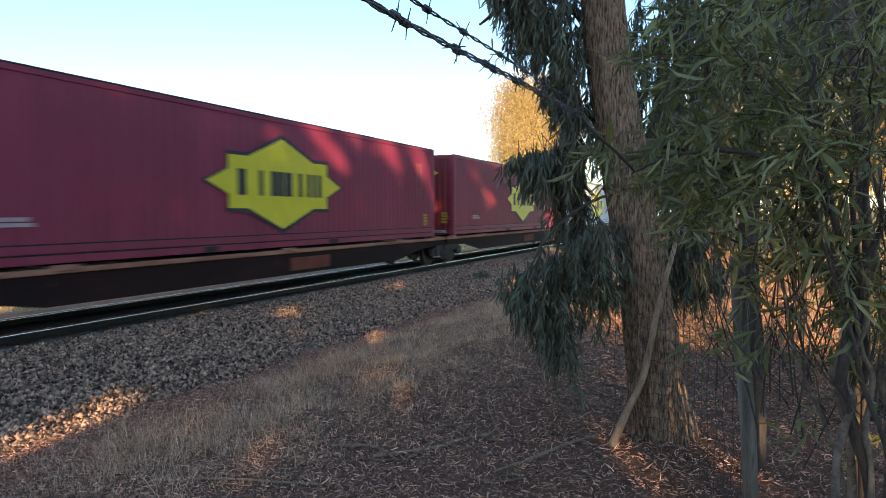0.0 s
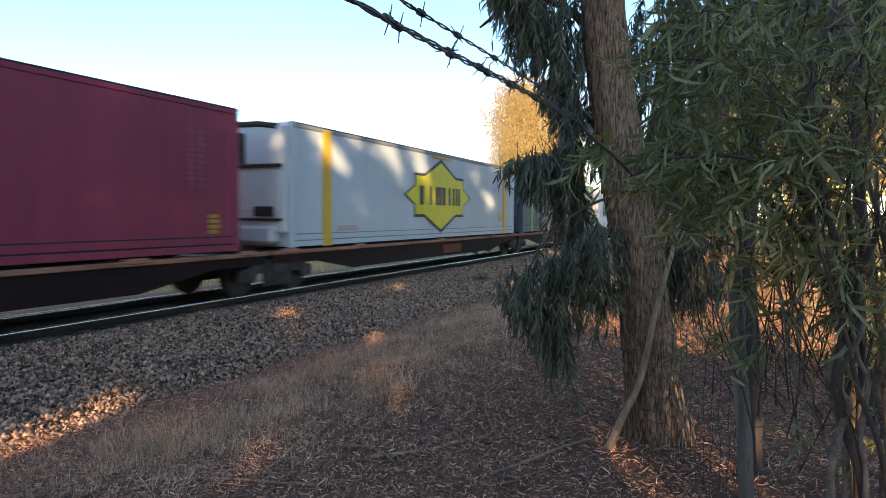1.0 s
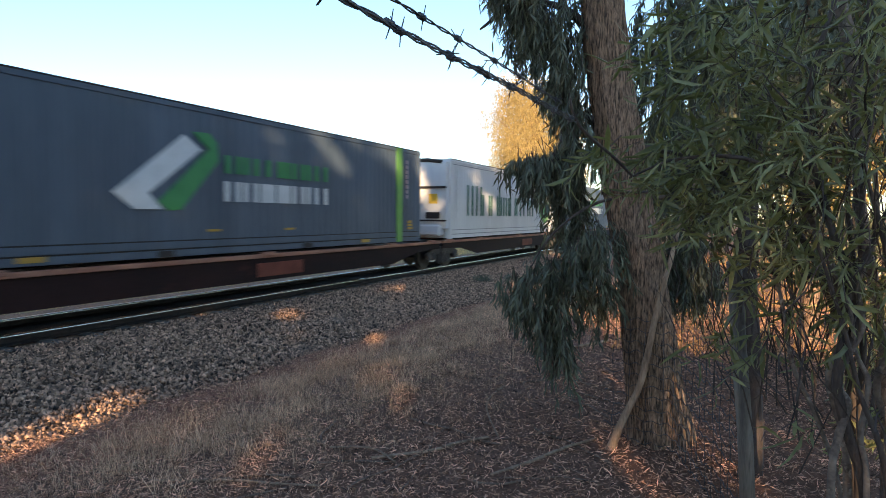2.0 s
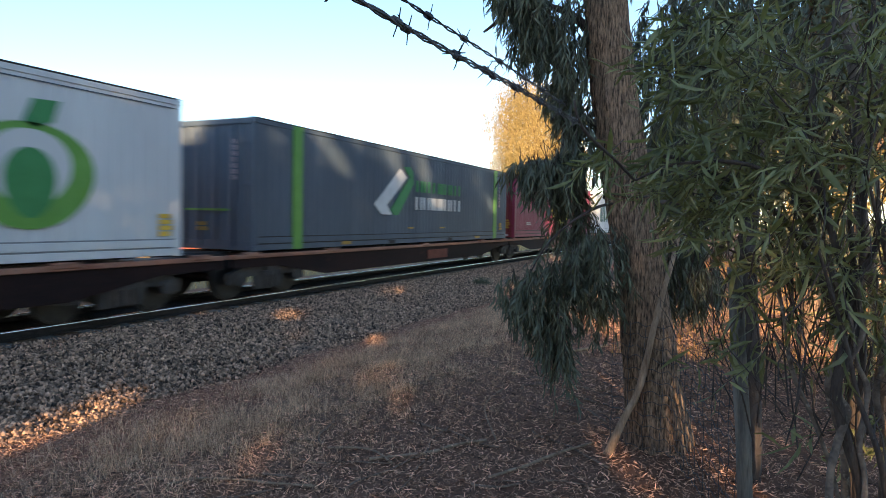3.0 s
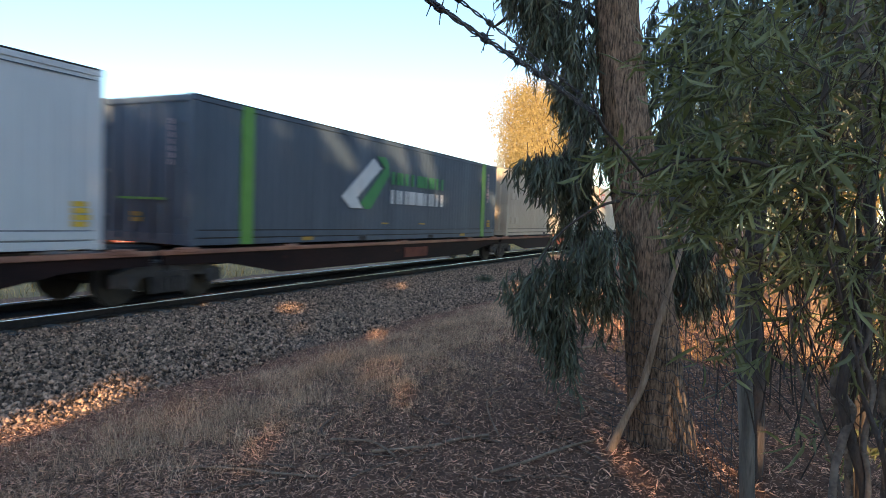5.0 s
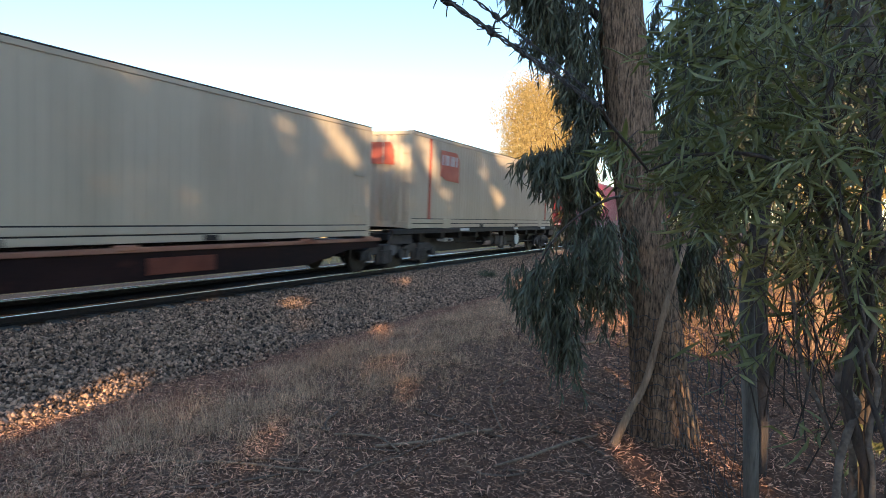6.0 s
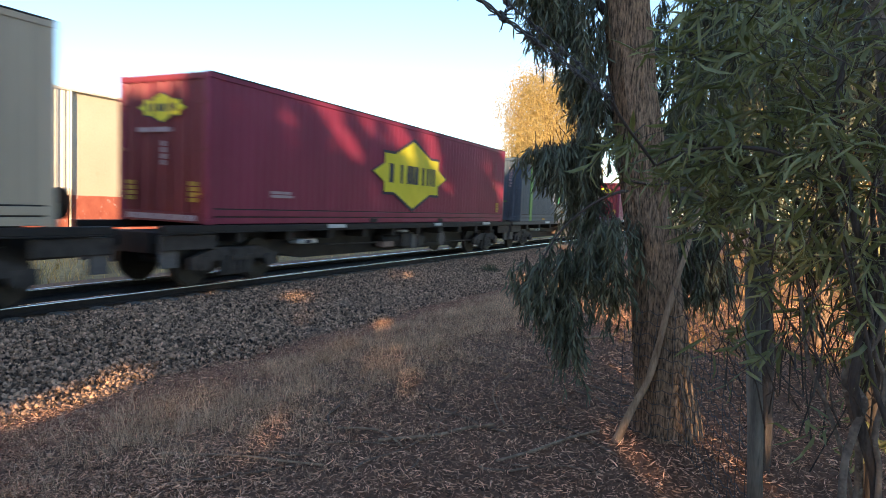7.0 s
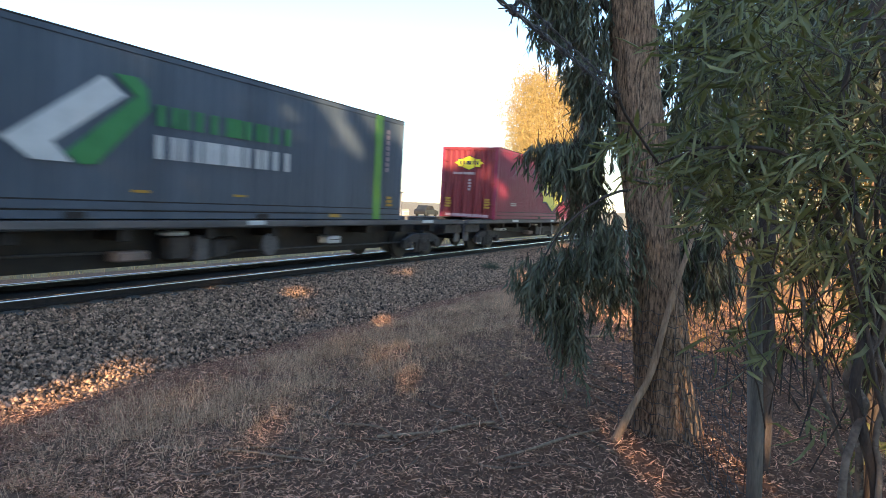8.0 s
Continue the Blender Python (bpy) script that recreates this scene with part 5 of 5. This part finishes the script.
# ---- ground cover ----
def build_cover():
    n = 200000
    x = 2.2 + 12.3 * rng.random(n) ** 1.75
    y = -2.5 + 8.8 * rng.random(n)
    keep = (y < 2.6 + 1.6 * rng.random(n)) | (rng.random(n) < 0.75)
    x, y = x[keep], y[keep]
    n = len(x)
    z = np.array([ground_height(p, q) for p, q in zip(x, y)]) + 0.004 + 0.034 * rng.random(n) ** 1.5
    d = rng.normal(size=(n, 3)) * (1, 1, 0.34)
    tagged(new("leaf_litter", leaf_mesh("leaf_litter", np.stack([x, y, z], 1), d, 0.018 + 0.080 * rng.random(n) ** 3.0, 0.0035 + 0.007 * rng.random(n), LITTER, 0.25)), "fallen brown leaves and bark strips under the trees", "leaf litter", kind="stuff")
    # straw-coloured grass in loose tufts
    P, H = [], []
    for _ in range(17000):
        cx, cy = 0.8 + 19 * rng.random() ** 1.25, 1.8 + 4.2 * rng.random()
        lump = noise.noise(Vector((cx * 0.9, cy * 1.1, 7)))
        dens = lump + 0.7 * noise.noise(Vector((cx * 2.6, cy * 2.6, 2)))
        fade = min(1.0, max(0.0, (cy - 2.1) / 1.3)) * min(1.0, max(0.0, (5.6 + 0.3 * lump - cy) / 0.5))
        if rng.random() > (fade * (0.52 + 0.75 * dens) + 0.05) * np.interp(cx, [2.0, 5.5], [0.3, 1.0]):
            continue
        k = 6 + int(11 * rng.random())
        wide = 0.03 + 0.05 * rng.random()
        P.append(np.stack([cx + wide * rng.normal(size=k), cy + wide * rng.normal(size=k)], 1))
        tall = 0.055 + 0.10 * rng.random() + (0.14 * rng.random() if rng.random() < 0.22 else 0)
        H.append(tall * (0.5 + 0.6 * rng.random(k)) * (0.55 + 0.55 * fade))
    for cx, cy in ((4.2, 4.0), (4.5, 4.25), (5.4, 4.4), (4.0, 3.3), (3.1, 4.0), (3.35, 4.45), (8.1, 3.6), (7.0, 4.0), (5.6, 3.2), (6.3, 4.5), (9.2, 3.9), (3.0, 3.4), (10.3, 3.2), (4.9, 3.75)):
        P.append(np.stack([cx + 0.13 * rng.normal(size=90), cy + 0.11 * rng.normal(size=90)], 1))
        H.append(0.07 + 0.20 * rng.random(90) ** 1.6)
    grass("dry_grass", np.concatenate(P), np.concatenate(H), 0.0027, STRAW, "dry straw-coloured grass in thin tufts")
    q = np.stack([-5 + 60 * rng.random(20000), 14.2 + 11 * rng.random(20000) ** 1.2], 1)
    grass("paddock_grass", q, 0.16 + 0.22 * rng.random(len(q)), 0.014, SUNLIT_PADDOCK, "dry grass past the line with yellow sunlight in its colour")
    q = np.stack([8.5 + 24 * rng.random(16000) ** 1.3, -5 + 6.5 * rng.random(16000)], 1)
    grass("verge_grass", q, 0.05 + 0.12 * rng.random(len(q)), 0.006, SUNLIT_VERGE, "dry grass beyond the shrub with orange sunlight in its colour")
    # a grey tuft on the ballast and small sticks, stones and a few branches on the ground
    tuft = 19.0 + 0.14 * rng.normal(size=500), 7.5 + 0.14 * rng.normal(size=500)
    grass("weed_tuft", np.stack(tuft, 1), 0.14 + 0.22 * rng.random(500), 0.006, GUM_LEAF, "grey-green weed growing in the ballast")
    for i in range(34):
        a, b = 3.6 + 3.4 * rng.random(), -1.6 + 4.2 * rng.random()
        p = yard(a, b, 0)
        h = rng.random() * math.pi
        ln = 0.25 + 0.7 * rng.random()
        pts = []
        for k in range(5):
            u = (k / 4 - 0.5) * ln
            xx, yy = p.x + math.cos(h) * u + 0.03 * rng.normal(), p.y + math.sin(h) * u + 0.03 * rng.normal()
            pts.append((xx, yy, ground_height(xx, yy) + 0.012))
        s = tagged(new("stick"), "fallen grey-brown stick on the leaf litter", "stick", "sticks on the ground")
        part("stick_wood", tube(smooth_line(pts, 3), 0.003 + 0.006 * rng.random(), 6, None, 0.2), TWIG, s)
    for pts, r in (([(3.83, 2.34, 0.01), (4.15, 2.02, 0.012), (4.38, 1.9, 0.015), (4.58, 1.73, 0.02)], 0.012), ([(3.93, 1.46, 0.01), (4.23, 1.30, 0.015), (4.64, 1.12, 0.02), (4.92, 0.96, 0.02)], 0.011),
                   ([(3.01, 3.62, -0.08), (3.11, 3.01, 0.0), (3.2, 2.7, 0.0), (3.3, 2.41, 0.0)], 0.008), ([(3.9, 2.75, 0.0), (4.0, 2.45, 0.01), (3.83, 2.15, 0.015)], 0.008),
                   ([(4.6, 1.65, 0.015), (5.5, 2.1, 0.0), (6.2, 2.15, 0.0)], 0.007), ([(8.2, 2.0, 0.03), (8.5, 1.75, 0.05), (8.9, 1.6, 0.04)], 0.02)):
        s = tagged(new("branch"), "long bare fallen branch lying on the ground", "branch", "branches on the ground")
        part("branch_wood", tube(smooth_line(pts, 6), r, 7, None, 0.3), DEAD_WOOD, s)


def grass(name, xy, h, w, material, label):
    n = len(xy)
    z = np.array([ground_height(x, y) for x, y in xy]) if name != "weed_tuft" else np.full(n, -0.36)
    ang = rng.random(n) * 6.283
    lean = 0.55 * rng.normal(size=(n, 2))
    base = np.column_stack([xy, z - 0.01])
    side = np.column_stack([np.cos(ang), np.sin(ang), np.zeros(n)]) * w
    mid = base + np.column_stack([lean * h[:, None] * 0.35, h * 0.62])
    tip = base + np.column_stack([lean * h[:, None] * 1.0, h * (1 - 0.25 * np.abs(lean[:, 0]))])
    v = np.stack([base - side * 0.5, base + side * 0.5, mid + side * 0.4, mid - side * 0.4, tip], 1)
    o = (np.arange(n) * 5)[:, None]
    f = np.concatenate([o + [0, 1, 2], o + [0, 2, 3], o + [3, 2, 4]])
    tagged(new(name, raw(name, v.reshape(-1, 3), f, material)), label, "grass", kind="stuff")


build_cover()


# ---- trees behind and beside the yard ----
# Spots where sun patches should fall; leaves along their sun rays are removed.
SUN_GAPS = ((15.1, 8.4, -0.24, -0.02), (10.1, 8.9, -0.24, -0.08), (10.6, 8.35, -0.25, -0.10), (9.6, 7.16, -0.33, -0.12), (9.5, 5.65, -0.36, -0.05), (6.7, 3.8, -0.13, -0.19), (5.6, 3.15, -0.04, -0.20), (4.85, 2.8, -0.02, -0.18),
        (3.65, 6.25, -0.40, -0.13), (4.1, 6.45, -0.40, -0.15), (4.0, 6.2, -0.41, -0.06), (3.4, 5.8, -0.38, -0.06), (4.35, 6.15, -0.42, -0.12), (4.75, 6.25, -0.41, -0.12), (5.35, 6.6, -0.38, -0.10), (2.9, 5.5, -0.36, -0.12),
        (12.8, 9.3, 3.75, 0.12), (13.4, 9.3, 3.2, 0.06), (14.5, 9.3, 3.85, 0.04), (16, 9.3, 3.75, 0.13), (16.6, 9.3, 3.25, 0.05), (18, 9.3, 3.75, 0.14), (18.4, 9.3, 3.1, 0.06), (19.2, 9.3, 2.4, 0.02),
        (11, 9.3, 3.55, -0.04), (9.5, 9.3, 3.5, -0.06), (24.5, 9.3, 2.4, 0.08), (23, 9.3, 3.3, 0.06),
        (5.12, 0.27, 0.15, -0.03), (5.13, 0.30, 0.40, -0.08), (6.5, 0.34, 0, -0.08), (5.1, -0.6, 0, -0.14), (4.7, -0.75, 0, -0.16), (9.1, 1.9, 0, 0.06), (8.7, 0.45, 0, 0.0))


def build_grove():
    """Unseen tall trees added between yard and low sun, gaps cut to place sun patches."""
    back = Vector((SUN.x, SUN.y, 0)).normalized()
    across = Vector((-back.y, back.x, 0))
    rise = SUN.z / math.hypot(SUN.x, SUN.y)
    for mid in (-5.6, -1.4, 2.8, 7.0, 11.2):
        t = tagged(new("grove_tree"), "unseen tall leafy tree behind the yard, added to cast shade", "tree", "belt of trees")
        o = back * 25 + across * mid
        part("trunk", tube(smooth_line([(o.x, o.y, -0.1), (o.x + 0.15, o.y, 2.5), (o.x - 0.2, o.y + 0.1, 7.0), (o.x + 0.2, o.y, 12.0)]), [0.28 - 0.009 * i for i in range(19)], 10, None, 0.2), BARK, t)
        n = 15500
        q = mid + 4.9 * (rng.random(n) - 0.5)
        s = 25 + 5.0 * (rng.random(n) - 0.5)
        z = 17.5 * rng.random(n)
        e = z - (s - 25) * rise
        top = np.interp(q, [-8, -6, -2, 0.5, 2.6, 7.0, 7.6, 12], [11.9, 12.3, 13.9, 15.1, 15.8, 16.6, 13.0, 9.0]) + 0.25 * np.sin(q * 2.9)
        # Opening cut in the crowns so sun reaches the ground beyond the shrub.
        window = (q > 2.85 + 0.15 * np.sin(e * 3)) & (e > np.interp(q, [3.5, 4.3, 6], [8.15, 7.7, 7.4]) + 0.2 * np.sin(q * 3.1)) & (e < 10.3 + 0.4 * np.sin(q * 2))
        ok = (e < top) & ~window
        p = np.outer(s, back) + np.outer(q, across)
        p[:, 2] = z
        for gx, gy, gz, gr in SUN_GAPS:
            d = p - (gx, gy, gz)
            w = np.array(SUN)
            dist = np.linalg.norm(d - (d @ w)[:, None] * w, axis=1)
            ok &= dist > gr + 0.30
        p = p[ok]
        m = len(p)
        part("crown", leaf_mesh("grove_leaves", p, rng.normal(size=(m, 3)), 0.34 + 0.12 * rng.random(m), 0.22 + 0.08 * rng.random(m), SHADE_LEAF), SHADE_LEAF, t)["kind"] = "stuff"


build_grove()


def far_tree(name, label, x, y, tall, wide, n, material, size, trunk_r=0.3, lumps=9, squash=1.0, low=0.3, clump=0.46):
    t = tagged(new(name), label, "tree")
    part("trunk", tube(smooth_line([(x, y, -0.4), (x + 0.2, y, tall * 0.25), (x - 0.2, y + 0.2, tall * 0.6), (x, y, tall * 0.9)]), [trunk_r * (1 - 0.045 * i) for i in range(19)], 10, None, 0.2), BARK, t)
    P = []
    for i in range(lumps):
        a = i * 2.4
        f = low + (0.92 - low) * (i + 0.5) / lumps
        rad = wide * (0.62 if f < 0.78 else 0.42) * (0.6 + 0.4 * rng.random())
        c = np.array((x + math.cos(a) * rad, y + math.sin(a) * rad, tall * f))
        q = inside(n // lumps)
        P.append(c + q * (wide * clump, wide * clump, tall * 0.435 * clump * squash) * (0.75 + 0.4 * rng.random()))
        part("limb", tube([(x, y, tall * (f - 0.2)), tuple(c)], [trunk_r * 0.4, trunk_r * 0.12], 6), BARK, t)
    P = np.concatenate(P)
    d = rng.normal(size=P.shape) * 0.55 + (0, 0, -0.9)
    part("crown", leaf_mesh("crown_leaves", P, d, size * (0.6 + 0.8 * rng.random(len(P))), size * 0.32 * (0.7 + 0.6 * rng.random(len(P))), material), material, t)["kind"] = "stuff"


far_tree("pepper_tree", "weeping tree beyond the line, golden sunlight in its leaf colour", 91.2, 27.8, 22.5, 9.7, 76000, SUNLIT_LEAF, 0.31, 0.5, 54, 1.0, 0.3, 0.34)
far_tree("yard_tree", "dense dark-leaved tree beyond the shrub", 9.8, -0.9, 7.0, 2.3, 15000, GUM_LEAF, 0.15, 0.13, 12, 0.9, 0.42)
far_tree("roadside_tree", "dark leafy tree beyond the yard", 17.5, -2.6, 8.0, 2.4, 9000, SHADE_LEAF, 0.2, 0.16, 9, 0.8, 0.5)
# This tree and the last one carry their orange light as leaf colour.
far_tree("roadside_tree", "leafy tree beyond the yard, orange sunlight in its leaf colour", 22, -3.2, 8.5, 3.0, 9000, SUNLIT_LEAF, 0.26, 0.2, 9, 0.9, 0.42)
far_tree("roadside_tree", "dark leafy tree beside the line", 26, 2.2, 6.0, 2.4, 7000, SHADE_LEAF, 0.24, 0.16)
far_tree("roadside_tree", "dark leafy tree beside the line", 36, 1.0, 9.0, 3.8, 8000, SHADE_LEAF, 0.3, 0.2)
far_tree("roadside_tree", "leafy tree beyond the yard, orange sunlight in its leaf colour", 33, -3.5, 9.0, 4.0, 9000, SUNLIT_LEAF, 0.34, 0.2, 9, 1.0, 0.3)


# ---- beyond the line ----
def build_far_side():
    hall = tagged(new("warehouse"), "long cream warehouse with a red painted base", "building")
    part("wall", box(17.2, 31, 26, 46, 1.5, 5.85), WALL_CREAM, hall, "flat cream rendered wall")
    part("base", box(17.2, 31, 25.98, 46, -0.35, 1.5), BRICK_RED, hall, "red painted base with pale smears")
    part("sheet_wall", corrugated(-30, 17.15, 1.5, 5.85, 25.9, 0.06, 0.28), WALL_SHEET, hall, "white ribbed steel sheeting")
    part("base", box(-30, 17.15, 25.95, 46, -0.35, 1.5), BRICK_RED, hall)
    part("down_pipe", tube([(17.2, 25.86, -0.3), (17.2, 25.86, 5.85)], 0.05, 8), WALL_SHEET, hall, "white down pipe")
    part("parapet", box(-30, 31.1, 25.85, 46, 5.85, 5.95, 0.01), WALL_SHEET, hall)
    part("roof", box(-29.8, 30.9, 26.2, 45.8, 5.95, 6.0), ROOF_SHEET, hall)
    car = tagged(new("car"), "dark parked car with tinted windows", "car")
    x, y, z = 80.5, 41, -0.3
    part("body", plate([(x - 2.1, z + 0.3), (x + 2.1, z + 0.3), (x + 2.15, z + 0.75), (x + 1.3, z + 0.95), (x - 1.9, z + 1.0), (x - 2.15, z + 0.7)], y, y + 1.75), CAR_PAINT, car)
    part("cabin", plate([(x - 1.7, z + 0.98), (x + 1.15, z + 0.94), (x + 0.5, z + 1.5), (x - 1.2, z + 1.52)], y + 0.12, y + 1.63), GLASS_DARK, car, "tinted glass cabin")
    part("roof", plate([(x - 1.2, z + 1.5), (x + 0.5, z + 1.49), (x + 0.4, z + 1.55), (x - 1.1, z + 1.57)], y + 0.14, y + 1.6), CAR_PAINT, car)
    for k in (-1.3, 1.3):
        for q in (y - 0.01, y + 1.55):
            part("wheel", disc(x + k, q, q + 0.21, z + 0.32, 0.32, 18), TYRE, car)
    pole = tagged(new("pale_post"), "pale square post with a dark cap", "post")
    part("shaft", box(69.6, 69.95, 40, 40.35, -0.35, 2.75, 0.02), WALL_SHEET, pole)
    part("cap", box(69.4, 70.15, 39.8, 40.55, 2.75, 2.86, 0.02), STEEL_DARK, pole, "dark cap")
    fence = tagged(new("picket_fence"), "pale picket fence beside the far road", "fence")
    for i in range(26):
        part("picket", box(71 + i * 0.32, 71.14 + i * 0.32, 44, 44.04, -0.32, 0.55), WALL_SHEET, fence)
    part("rail", box(70.9, 79.4, 44.04, 44.08, 0.2, 0.3), WALL_SHEET, fence)
    line = tagged(new("overhead_wire"), "thin overhead wire far beyond the line", "wire")
    part("wire", tube([(100 + 40 * i, 200, 8.6 + 0.02 * (i - 5) ** 2) for i in range(12)], 0.05, 5), STEEL_DARK, line)
    for px in (100, 540):
        p = tagged(new("power_pole"), "wooden power pole in the far distance", "pole")
        part("shaft", tube([(px, 200, -0.5), (px, 200, 9.6)], [0.18, 0.13], 10), BARK_DARK, p)
        part("cross_arm", box(px - 0.06, px + 0.06, 199, 201, 9.0, 9.15), BARK_DARK, p)


build_far_side()


# ---- what moves ----
def motions():
    """The train runs at a steady pace; its wheelsets turn."""
    for ob, x, y, z in MOVING:
        walk(ob, [(t, pose(x - SPEED * t, y, z)) for t in (0, 2, 4, 6, 8)])
    for w in WHEELS:
        x, y, z = w.location
        walk(w, [(k / 30, pose(x, y, z, 0, -84 * k, 0)) for k in range(241)])


motions()
